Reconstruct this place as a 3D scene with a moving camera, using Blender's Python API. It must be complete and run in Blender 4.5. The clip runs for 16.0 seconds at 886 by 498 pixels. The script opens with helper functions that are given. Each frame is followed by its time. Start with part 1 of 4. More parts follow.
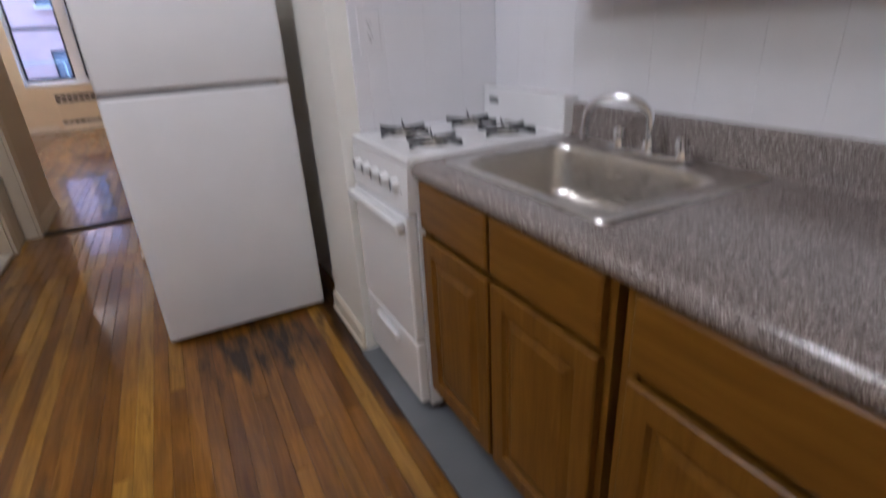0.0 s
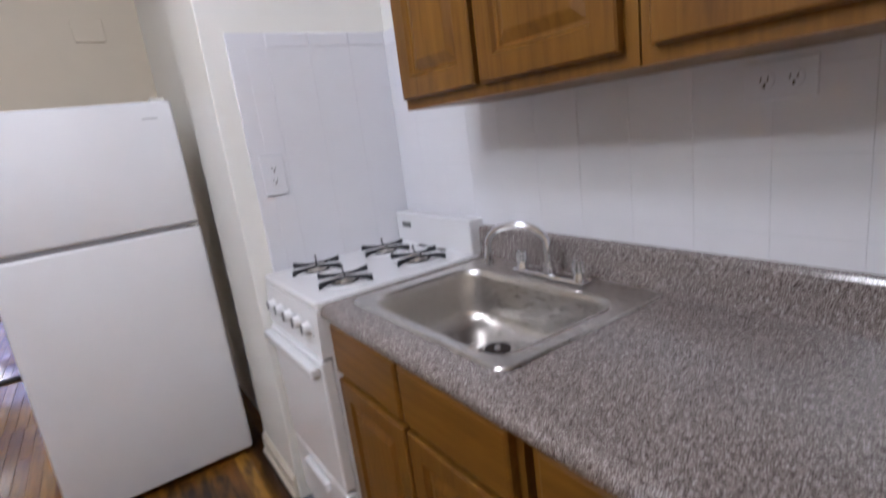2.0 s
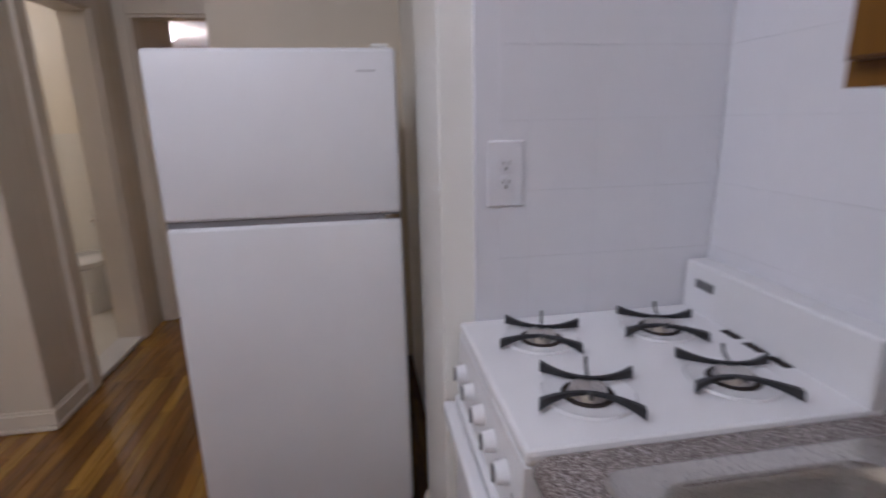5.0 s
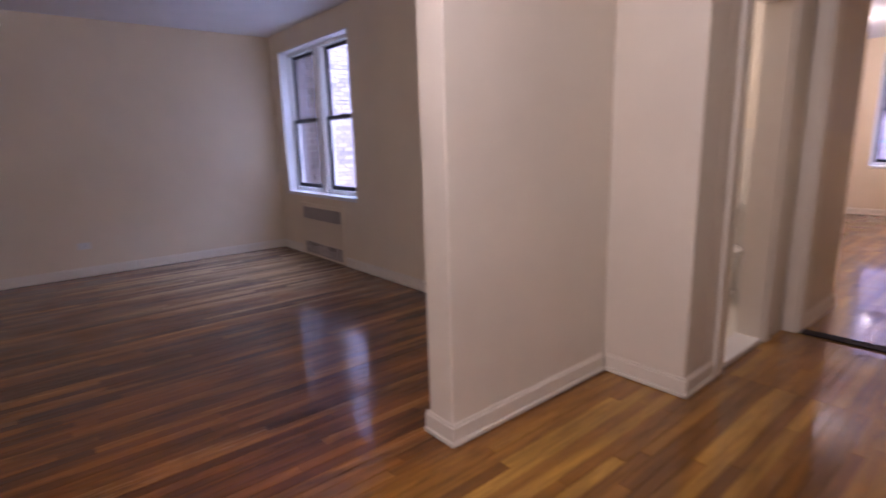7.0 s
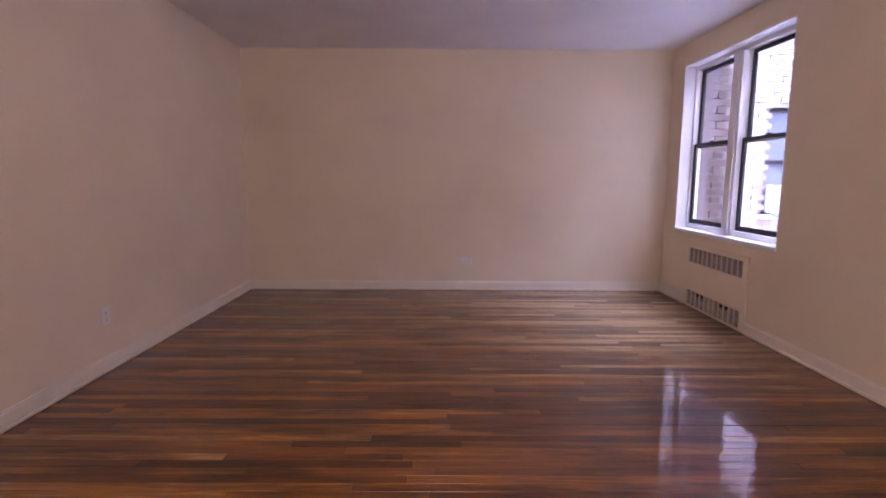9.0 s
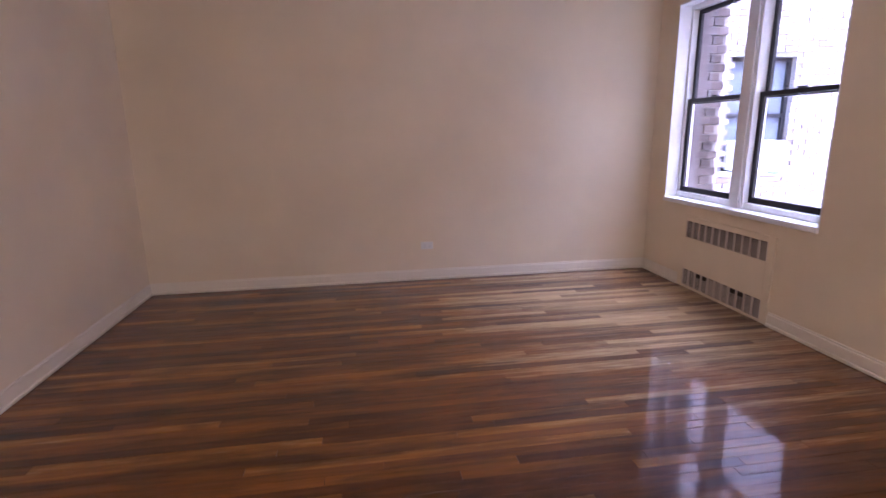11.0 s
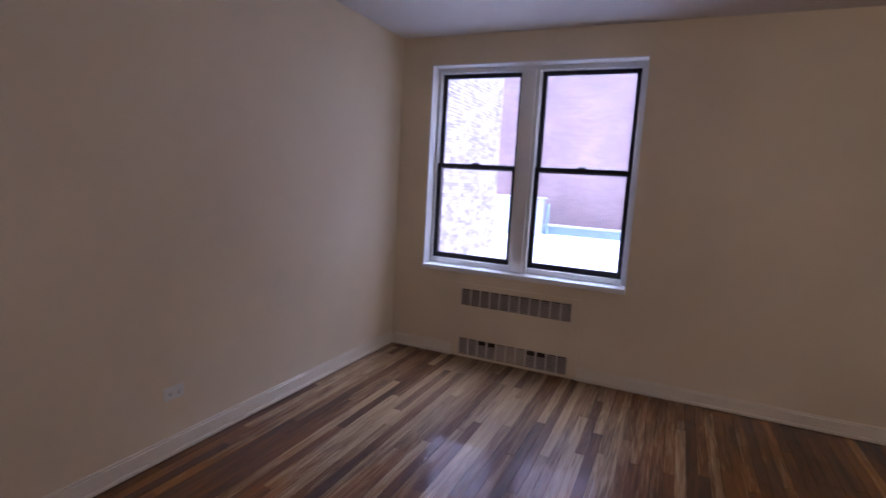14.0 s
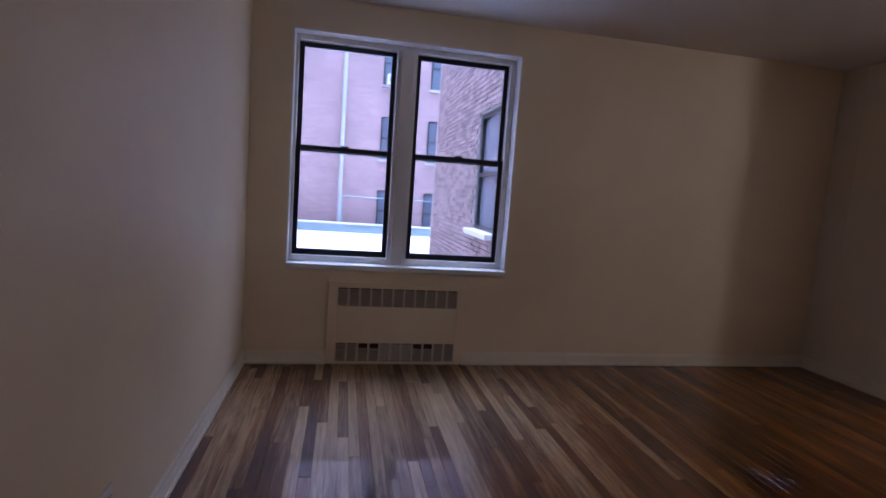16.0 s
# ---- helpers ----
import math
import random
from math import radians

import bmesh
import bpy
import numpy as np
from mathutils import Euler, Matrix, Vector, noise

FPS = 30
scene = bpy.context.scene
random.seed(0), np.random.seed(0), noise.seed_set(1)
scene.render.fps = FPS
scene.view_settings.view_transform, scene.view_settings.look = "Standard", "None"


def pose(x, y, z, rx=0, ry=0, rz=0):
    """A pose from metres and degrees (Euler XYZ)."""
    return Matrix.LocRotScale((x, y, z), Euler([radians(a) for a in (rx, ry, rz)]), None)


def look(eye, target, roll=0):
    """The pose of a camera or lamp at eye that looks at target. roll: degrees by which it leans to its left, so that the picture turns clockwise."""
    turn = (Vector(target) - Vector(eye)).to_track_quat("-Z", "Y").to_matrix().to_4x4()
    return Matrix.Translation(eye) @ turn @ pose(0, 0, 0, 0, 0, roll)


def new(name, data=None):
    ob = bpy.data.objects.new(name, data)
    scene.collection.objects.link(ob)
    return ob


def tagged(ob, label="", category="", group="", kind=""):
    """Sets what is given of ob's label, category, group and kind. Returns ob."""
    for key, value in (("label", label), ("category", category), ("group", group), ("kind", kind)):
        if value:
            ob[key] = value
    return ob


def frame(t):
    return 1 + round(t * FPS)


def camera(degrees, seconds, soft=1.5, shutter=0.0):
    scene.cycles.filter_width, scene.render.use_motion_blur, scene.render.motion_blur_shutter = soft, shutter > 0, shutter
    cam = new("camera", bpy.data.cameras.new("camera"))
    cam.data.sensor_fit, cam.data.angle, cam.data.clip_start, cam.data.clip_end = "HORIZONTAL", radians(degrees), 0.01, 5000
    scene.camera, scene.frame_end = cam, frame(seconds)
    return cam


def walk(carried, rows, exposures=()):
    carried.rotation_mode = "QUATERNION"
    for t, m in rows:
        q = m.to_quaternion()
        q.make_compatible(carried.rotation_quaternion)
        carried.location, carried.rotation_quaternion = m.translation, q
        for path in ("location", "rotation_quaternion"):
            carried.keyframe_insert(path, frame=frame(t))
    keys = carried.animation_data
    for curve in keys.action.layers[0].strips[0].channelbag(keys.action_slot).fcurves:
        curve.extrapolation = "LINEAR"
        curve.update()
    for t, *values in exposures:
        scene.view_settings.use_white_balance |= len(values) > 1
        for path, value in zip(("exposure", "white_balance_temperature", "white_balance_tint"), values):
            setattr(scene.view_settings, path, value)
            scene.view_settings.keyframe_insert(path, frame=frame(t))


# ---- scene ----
# ---- camera ----
PATH = [
    (0.0, pose(-1.322, 1.686, 1.247, 66.77, 2.93, -117.70)),
    (0.5, pose(-1.286, 1.637, 1.099, 55.80, 4.09, -120.24)),
    (1.0, pose(-1.295, 1.609, 1.059, 57.34, 6.69, -122.15)),
    (1.5, pose(-1.261, 1.572, 1.210, 67.12, 8.65, -124.49)),
    (2.0, pose(-1.336, 1.566, 1.344, 76.53, 7.19, -125.17)),
    (2.5, pose(-1.310, 1.549, 1.365, 84.72, 5.21, -127.96)),
    (3.0, pose(-1.306, 1.548, 1.418, 86.37, 2.18, -129.33)),
    (5.5, pose(-0.534, 1.313, 1.330, 73.06, 2.67, -82.36)),
    (6.0, pose(-0.540, 1.323, 1.265, 73.96, 1.49, -60.04)),
    (6.5, pose(-0.592, 1.575, 1.307, 76.03, 0.63, -45.96)),
    (7.0, pose(-0.637, 1.757, 1.294, 78.19, 1.65, -39.74)),
    (7.5, pose(-0.463, 1.883, 1.416, 76.29, 2.50, -18.84)),
    (8.0, pose(-0.386, 2.123, 1.390, 80.54, 0.75, -6.44)),
    (8.5, pose(-0.497, 2.395, 1.349, 84.67, -1.07, -6.20)),
    (9.0, pose(-0.480, 2.580, 1.239, 82.23, -0.33, -0.20)),
    (11.5, pose(-1.002, 3.920, 1.369, 77.26, -1.28, -13.42)),
    (12.0, pose(-1.327, 4.247, 1.361, 81.40, -6.07, -22.28)),
    (12.5, pose(-1.582, 4.758, 1.417, 81.13, -4.62, -33.59)),
    (13.0, pose(-1.739, 5.230, 1.481, 77.08, -4.47, -44.05)),
    (13.5, pose(-1.911, 5.717, 1.379, 81.45, -4.74, -53.99)),
    (14.0, pose(-1.882, 6.030, 1.475, 82.20, -3.21, -65.15)),
    (14.5, pose(-1.834, 6.507, 1.365, 82.52, -4.39, -74.69)),
    (15.0, pose(-1.841, 6.809, 1.332, 83.11, -4.50, -83.32)),
    (15.5, pose(-1.755, 7.137, 1.465, 83.13, -3.56, -93.21)),
    (16.0, pose(-1.794, 7.583, 1.328, 83.78, -4.10, -100.85)),
]
FOYER_LAMP = (-0.42, 2.75, 2.50)
KITCHEN_LAMP = (-0.50, 1.92, 2.50)
BED_LAMP = (7.3, 3.85, 2.47)
BATH_LAMP = (2.55, 4.30, 2.30)

EXPOSURES = [(0.0, 2.2, 4600, 18), (1.0, 2.45, 4700, 20), (1.5, 2.6, 4550, 18), (2.5, 2.5, 4500, 18), (3.2, 2.3, 4500, 19), (5.3, 1.95, 4550, 23), (6.0, 2.05, 4750, 26), (6.5, 2.3, 4800, 33), (7.0, 2.55, 4850, 37),
             (8.0, 3.05, 5200, 44), (9.2, 3.25, 5300, 47), (11.5, 3.4, 5150, 35), (13.0, 2.85, 5100, 30), (14.5, 2.2, 4950, 30), (16.0, 1.88, 4850, 30)]
cam = camera(81.8, 16.0, soft=1.6, shutter=0.5)
walk(cam, PATH, EXPOSURES)

# ---- world, sun and lamps ----
world = bpy.data.worlds.new("overcast_sky")
scene.world = world
world.use_nodes = True
wt = world.node_tree
wt.nodes.clear()
sky = wt.nodes.new("ShaderNodeTexSky")
sky.sky_type, sky.sun_disc = "NISHITA", False
sky.sun_elevation, sky.sun_rotation = radians(71), radians(99)
sky.air_density, sky.dust_density, sky.ozone_density = 1.5, 4.0, 2.0
wbg = wt.nodes.new("ShaderNodeBackground")
wbg.inputs["Strength"].default_value = 0.15
wout = wt.nodes.new("ShaderNodeOutputWorld")
wt.links.new(sky.outputs[0], wbg.inputs[0])
wt.links.new(wbg.outputs[0], wout.inputs[0])


def lamp(name, kind, place, power, colour, size=0.1, target=None):
    data = bpy.data.lights.new(name, kind)
    data.energy, data.color = power, colour
    ob = new(name, data)
    if kind == "SUN":
        data.angle = size
    elif kind == "AREA":
        data.size = size
    else:
        data.shadow_soft_size = size
    ob.matrix_world = look(place, target) if target else Matrix.Translation(place)
    return ob


lamp("sun", "SUN", (6.0, 6.5, 17), 5.0, (0.76, 0.88, 1.0), radians(105), (0, 7.5, -1))
lamp("foyer_bulb", "POINT", (FOYER_LAMP[0], FOYER_LAMP[1], 2.43), 7.0, (1.0, 0.82, 0.55), 0.11)
lamp("kitchen_bulb", "POINT", (KITCHEN_LAMP[0], KITCHEN_LAMP[1], 2.43), 4.2, (1.0, 0.83, 0.60), 0.11)
lamp("bedroom_bulb", "POINT", (BED_LAMP[0], BED_LAMP[1], 2.38), 12.0, (1.0, 0.74, 0.46), 0.07)
lamp("bathroom_bulb", "POINT", (BATH_LAMP[0], BATH_LAMP[1], 2.22), 3.2, (1.0, 0.80, 0.52), 0.06)


# ---- materials ----
def mat(name, colour, rough=0.5, metal=0.0):
    m = bpy.data.materials.new(name)
    m.use_nodes = True
    b = m.node_tree.nodes["Principled BSDF"]
    b.inputs["Base Color"].default_value = (*colour, 1)
    b.inputs["Roughness"].default_value = rough
    b.inputs["Metallic"].default_value = metal
    return m, m.node_tree, b


def node(t, kind, **inputs):
    n = t.nodes.new(kind)
    for k, v in inputs.items():
        n.inputs[k.replace("_", " ")].default_value = v
    return n


def coords(t, scale=(1, 1, 1)):
    g = t.nodes.new("ShaderNodeNewGeometry")
    mp = t.nodes.new("ShaderNodeMapping")
    mp.inputs["Scale"].default_value = scale
    t.links.new(g.outputs["Position"], mp.inputs["Vector"])
    return mp.outputs[0], g


def noise_tex(t, vec, scale, detail=4.0, rough=0.55, distort=0.0):
    n = node(t, "ShaderNodeTexNoise", Scale=scale, Detail=detail, Roughness=rough, Distortion=distort)
    t.links.new(vec, n.inputs["Vector"])
    return n.outputs["Fac"]


def ramp(t, fac, stops):
    r = t.nodes.new("ShaderNodeValToRGB")
    e = r.color_ramp.elements
    while len(e) < len(stops):
        e.new(0.5)
    for el, (p, c) in zip(e, stops):
        el.position, el.color = p, (*c, 1) if len(c) == 3 else c
    t.links.new(fac, r.inputs[0])
    return r.outputs[0]


def mixc(t, kind, fac, a, b):
    n = t.nodes.new("ShaderNodeMix")
    n.data_type, n.blend_type = "RGBA", kind
    for sock, v in ((n.inputs[0], fac), (n.inputs[6], a), (n.inputs[7], b)):
        if hasattr(v, "links"):
            t.links.new(v, sock)
        else:
            sock.default_value = v if isinstance(v, float) else (*v, 1)
    return n.outputs[2]


def bump(t, b, height, strength=0.2, distance=0.01):
    n = node(t, "ShaderNodeBump", Strength=strength, Distance=distance)
    t.links.new(height, n.inputs["Height"])
    t.links.new(n.outputs[0], b.inputs["Normal"])
    return n


def paint(name, colour, rough=0.55, wob=0.05, bumps=0.12):
    """Wall paint: roller stipple, uneven plaster, faint tone shifts."""
    m, t, b = mat(name, colour, rough)
    v, _ = coords(t)
    big = noise_tex(t, v, 1.3, 3)
    fine = noise_tex(t, v, 160, 3)
    lo = tuple(c * (1 - wob) for c in colour)
    hi = tuple(min(1, c * (1 + wob)) for c in colour)
    t.links.new(ramp(t, big, [(0.3, lo), (0.7, hi)]), b.inputs["Base Color"])
    mid = noise_tex(t, v, 7, 4)
    a = t.nodes.new("ShaderNodeMath")
    a.operation = "MULTIPLY_ADD"
    a.inputs[1].default_value = 4.0
    t.links.new(mid, a.inputs[0])
    t.links.new(fine, a.inputs[2])
    bump(t, b, a.outputs[0], bumps, 0.004)
    return m


WALL = paint("cream_wall_paint", (0.77, 0.66, 0.47))
HALL = paint("hall_wall_paint", (0.74, 0.665, 0.53))
CEIL = paint("ceiling_paint", (0.76, 0.74, 0.72), 0.7)
TRIM = paint("trim_gloss_paint", (0.79, 0.72, 0.59), 0.32, 0.03, 0.08)
WINPAINT = paint("window_white_paint", (0.80, 0.80, 0.80), 0.35, 0.03, 0.08)
KITPAINT = paint("kitchen_gloss_paint", (0.86, 0.85, 0.80), 0.28, 0.03, 0.10)
BATHP = paint("bath_paint", (0.80, 0.73, 0.58), 0.4, 0.03)


def wood_floor(name, per_object):
    m, t, b = mat(name, (0.2, 0.08, 0.03), 0.16)
    v, g = coords(t, (1.6, 26, 26))
    if per_object:
        rnd = t.nodes.new("ShaderNodeObjectInfo").outputs["Random"]
    else:
        rnd = g.outputs["Random Per Island"]
    shift = t.nodes.new("ShaderNodeVectorMath")
    shift.operation = "ADD"
    sc = t.nodes.new("ShaderNodeMath")
    sc.operation = "MULTIPLY"
    sc.inputs[1].default_value = 37.0
    t.links.new(rnd, sc.inputs[0])
    t.links.new(v, shift.inputs[0])
    t.links.new(sc.outputs[0], shift.inputs[1])
    grain = noise_tex(t, shift.outputs[0], 2.2, 6, 0.6, 0.6)
    tone = ramp(t, rnd, [(0.0, (0.090, 0.024, 0.002)), (0.3, (0.165, 0.050, 0.004)), (0.7, (0.245, 0.084, 0.006)), (1.0, (0.37, 0.15, 0.014))])
    gcol = ramp(t, grain, [(0.28, (0.45, 0.40, 0.36)), (0.62, (1.06, 1.04, 1.0))])
    c1 = mixc(t, "MULTIPLY", 0.75, tone, gcol)
    v2, _ = coords(t, (0.7, 4.0, 1))
    stain = noise_tex(t, v2, 1.7, 5, 0.62, 0.4)
    scol = ramp(t, stain, [(0.36, (0.24, 0.19, 0.17)), (0.58, (1.0, 1.0, 1.0))])
    c2 = mixc(t, "MULTIPLY", 0.85, c1, scol)
    # foyer boards are less stained, more golden, than the living room's
    sep = t.nodes.new("ShaderNodeSeparateXYZ")
    t.links.new(g.outputs["Position"], sep.inputs[0])
    mr = node(t, "ShaderNodeMapRange", From_Min=3.45, From_Max=3.15)
    t.links.new(sep.outputs["Y"], mr.inputs[0])
    gtone = ramp(t, rnd, [(0.0, (0.20, 0.080, 0.005)), (0.3, (0.29, 0.124, 0.007)), (0.7, (0.37, 0.172, 0.010)), (1.0, (0.56, 0.31, 0.028))])
    gold = mixc(t, "MULTIPLY", 0.5, mixc(t, "MULTIPLY", 0.75, gtone, gcol), scol)
    # worn, sun-bleached boards plus painted-in daylight before the living room window, streaky from board to board
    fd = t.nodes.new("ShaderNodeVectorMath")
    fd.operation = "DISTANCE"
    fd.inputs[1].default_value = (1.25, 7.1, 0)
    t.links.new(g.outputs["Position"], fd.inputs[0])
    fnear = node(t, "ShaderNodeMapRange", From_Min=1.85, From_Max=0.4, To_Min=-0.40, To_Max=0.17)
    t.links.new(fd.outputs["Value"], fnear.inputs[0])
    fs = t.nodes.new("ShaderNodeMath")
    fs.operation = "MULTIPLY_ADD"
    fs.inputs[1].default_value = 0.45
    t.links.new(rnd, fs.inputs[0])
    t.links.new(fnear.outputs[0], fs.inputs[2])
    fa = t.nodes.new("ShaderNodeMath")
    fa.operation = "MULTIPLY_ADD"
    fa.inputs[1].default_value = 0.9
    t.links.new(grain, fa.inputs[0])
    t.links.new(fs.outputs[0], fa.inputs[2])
    # one mask for the bleached boards and the window's painted daylight patch
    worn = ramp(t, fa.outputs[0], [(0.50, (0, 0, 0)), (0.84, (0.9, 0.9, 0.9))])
    faded_lit = mixc(t, "MULTIPLY", 0.7, ramp(t, rnd, [(0.0, (0.16, 0.085, 0.035)), (1.0, (0.46, 0.33, 0.185))]), gcol)
    c2 = mixc(t, "MIX", worn, c2, faded_lit)
    c3 = mixc(t, "MIX", mr.outputs[0], c2, gold)
    # black water stains on the foyer boards before the refrigerator
    v3, _ = coords(t, (1.0, 5.0, 1))
    blot = noise_tex(t, v3, 3.2, 4, 0.6)
    vd = t.nodes.new("ShaderNodeVectorMath")
    vd.operation = "DISTANCE"
    vd.inputs[1].default_value = (0.78, 1.55, 0)
    t.links.new(g.outputs["Position"], vd.inputs[0])
    near = node(t, "ShaderNodeMapRange", From_Min=0.62, From_Max=0.1, To_Min=-0.3, To_Max=0.28)
    t.links.new(vd.outputs["Value"], near.inputs[0])
    s = t.nodes.new("ShaderNodeMath")
    s.operation = "ADD"
    t.links.new(blot, s.inputs[0])
    t.links.new(near.outputs[0], s.inputs[1])
    bl = ramp(t, s.outputs[0], [(0.58, (1, 1, 1)), (0.80, (0.10, 0.09, 0.09))])
    c4 = mixc(t, "MULTIPLY", 1.0, c3, bl)
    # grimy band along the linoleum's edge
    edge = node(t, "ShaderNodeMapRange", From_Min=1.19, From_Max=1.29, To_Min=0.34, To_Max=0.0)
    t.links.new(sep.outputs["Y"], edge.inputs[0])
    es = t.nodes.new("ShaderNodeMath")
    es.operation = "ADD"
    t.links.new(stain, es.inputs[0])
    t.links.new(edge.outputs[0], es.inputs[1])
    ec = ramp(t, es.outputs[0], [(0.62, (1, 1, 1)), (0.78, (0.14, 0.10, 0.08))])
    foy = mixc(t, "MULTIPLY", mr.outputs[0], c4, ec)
    t.links.new(foy, b.inputs["Base Color"])
    v4, _ = coords(t)
    rr = node(t, "ShaderNodeMapRange", From_Min=0.3, From_Max=0.7, To_Min=0.28, To_Max=0.42)
    t.links.new(noise_tex(t, v4, 3.0, 4), rr.inputs[0])
    t.links.new(rr.outputs[0], b.inputs["Roughness"])
    b.inputs["Specular IOR Level"].default_value = 0.2
    b.inputs["Coat Weight"].default_value = 0.95
    b.inputs["Coat Roughness"].default_value = 0.035
    wav, _ = coords(t, (2.5, 12, 1))
    wave = noise_tex(t, wav, 1.6, 3)
    bump(t, b, wave, 0.28, 0.01)
    cn = node(t, "ShaderNodeBump", Strength=0.10, Distance=0.01)
    t.links.new(wave, cn.inputs["Height"])
    t.links.new(cn.outputs[0], b.inputs["Coat Normal"])
    return m


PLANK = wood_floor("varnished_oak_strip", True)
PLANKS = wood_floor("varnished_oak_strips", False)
GAP, _t, _b = mat("dark_floor_joint", (0.02, 0.012, 0.008), 0.8)


def cabinet_wood(name, axis):
    m, t, b = mat(name, (0.3, 0.14, 0.04), 0.36)
    sc = {"z": (22, 22, 1.5), "x": (1.5, 22, 22)}[axis]
    v, _ = coords(t, sc)
    grain = noise_tex(t, v, 2.0, 7, 0.62, 1.0)
    v2, _ = coords(t)
    big = noise_tex(t, v2, 2.5, 3)
    c = ramp(t, grain, [(0.2, (0.105, 0.044, 0.003)), (0.5, (0.180, 0.082, 0.005)), (0.8, (0.235, 0.118, 0.009))])
    c = mixc(t, "MULTIPLY", 0.6, c, ramp(t, big, [(0.3, (0.72, 0.68, 0.62)), (0.7, (1.05, 1.05, 1.05))]))
    t.links.new(c, b.inputs["Base Color"])
    b.inputs["Specular IOR Level"].default_value = 0.3
    bump(t, b, grain, 0.06, 0.003)
    return m


OAK = cabinet_wood("oak_cabinet_upright", "z")
OAKX = cabinet_wood("oak_cabinet_across", "x")
# near-black; in gaps, slots and vent backing it carries their shade
DARK, _t, _b = mat("dark_gap", (0.02, 0.012, 0.01), 0.7)


def laminate():
    m, t, b = mat("speckled_laminate", (0.3, 0.25, 0.23), 0.16)
    v, _ = coords(t)
    a = noise_tex(t, v, 430, 2, 0.5)
    c = noise_tex(t, v, 120, 2, 0.5)
    col = ramp(t, a, [(0.36, (0.065, 0.052, 0.047)), (0.46, (0.21, 0.180, 0.165)), (0.56, (0.35, 0.315, 0.295)), (0.66, (0.60, 0.58, 0.56))])
    col2 = ramp(t, c, [(0.38, (0.55, 0.50, 0.47)), (0.6, (1.08, 1.05, 1.04))])
    t.links.new(mixc(t, "MULTIPLY", 0.75, col, col2), b.inputs["Base Color"])
    return m


LAM = laminate()


def enamel(name, colour, rough, tex=0.0):
    m, t, b = mat(name, colour, rough)
    v, _ = coords(t)
    t.links.new(ramp(t, noise_tex(t, v, 3, 3), [(0.3, tuple(c * 0.965 for c in colour)), (0.7, colour)]), b.inputs["Base Color"])
    if tex:
        bump(t, b, noise_tex(t, v, 420, 2), tex, 0.001)
    return m


FRIDGE = enamel("fridge_textured_white", (0.80, 0.80, 0.83), 0.38, 0.12)
GASKET = enamel("grey_gasket", (0.22, 0.21, 0.22), 0.6)
STOVE = enamel("white_enamel", (0.84, 0.84, 0.86), 0.16)
TILE = enamel("painted_tile", (0.80, 0.80, 0.84), 0.22, 0.03)
GROUT = enamel("painted_joint", (0.78, 0.78, 0.82), 0.3)
BLACK = enamel("black_cast_iron", (0.02, 0.02, 0.022), 0.45)
PLASTIC = enamel("white_plastic", (0.78, 0.76, 0.70), 0.35)
BADGE = enamel("grey_badge", (0.16, 0.16, 0.17), 0.4)
PALEBADGE = enamel("pale_grey_badge", (0.55, 0.55, 0.58), 0.3)
CHINA = enamel("white_china", (0.86, 0.84, 0.80), 0.08)
BTILE = enamel("bathroom_tile", (0.82, 0.78, 0.68), 0.15)


def metal(name, colour, rough, brushed=0.0):
    m, t, b = mat(name, colour, rough, 1.0)
    if brushed:
        v, _ = coords(t, (8, 180, 180))
        n = noise_tex(t, v, 3, 3)
        rr = node(t, "ShaderNodeMapRange", To_Min=rough * 0.75, To_Max=rough * 1.3)
        t.links.new(n, rr.inputs[0])
        t.links.new(rr.outputs[0], b.inputs["Roughness"])
        bump(t, b, n, brushed, 0.0006)
    return m


STEEL = metal("brushed_steel", (0.62, 0.60, 0.57), 0.28, 0.15)
CHROME = metal("chrome", (0.78, 0.78, 0.80), 0.08)
BRASS = metal("brass", (0.65, 0.45, 0.18), 0.25)
BLACKAL = enamel("black_aluminium", (0.012, 0.012, 0.016), 0.35)
LINO = paint("grey_linoleum", (0.19, 0.20, 0.215), 0.5, 0.38)
GRILLE = paint("grille_paint", (0.58, 0.50, 0.42), 0.5, 0.05)
GRILLEDK, _t, _b = mat("grille_hollow_shade", (0.03, 0.022, 0.018), 0.9)

GLASS, _t, _b = mat("window_glass", (1, 1, 1), 0.0)
_b.inputs["Transmission Weight"].default_value = 1.0
_b.inputs["IOR"].default_value = 1.45
OPAL, _t, _b = mat("lit_opal_glass", (0.9, 0.88, 0.82), 0.3)
_b.inputs["Emission Color"].default_value = (1.0, 0.86, 0.66, 1)
_b.inputs["Emission Strength"].default_value = 1.1


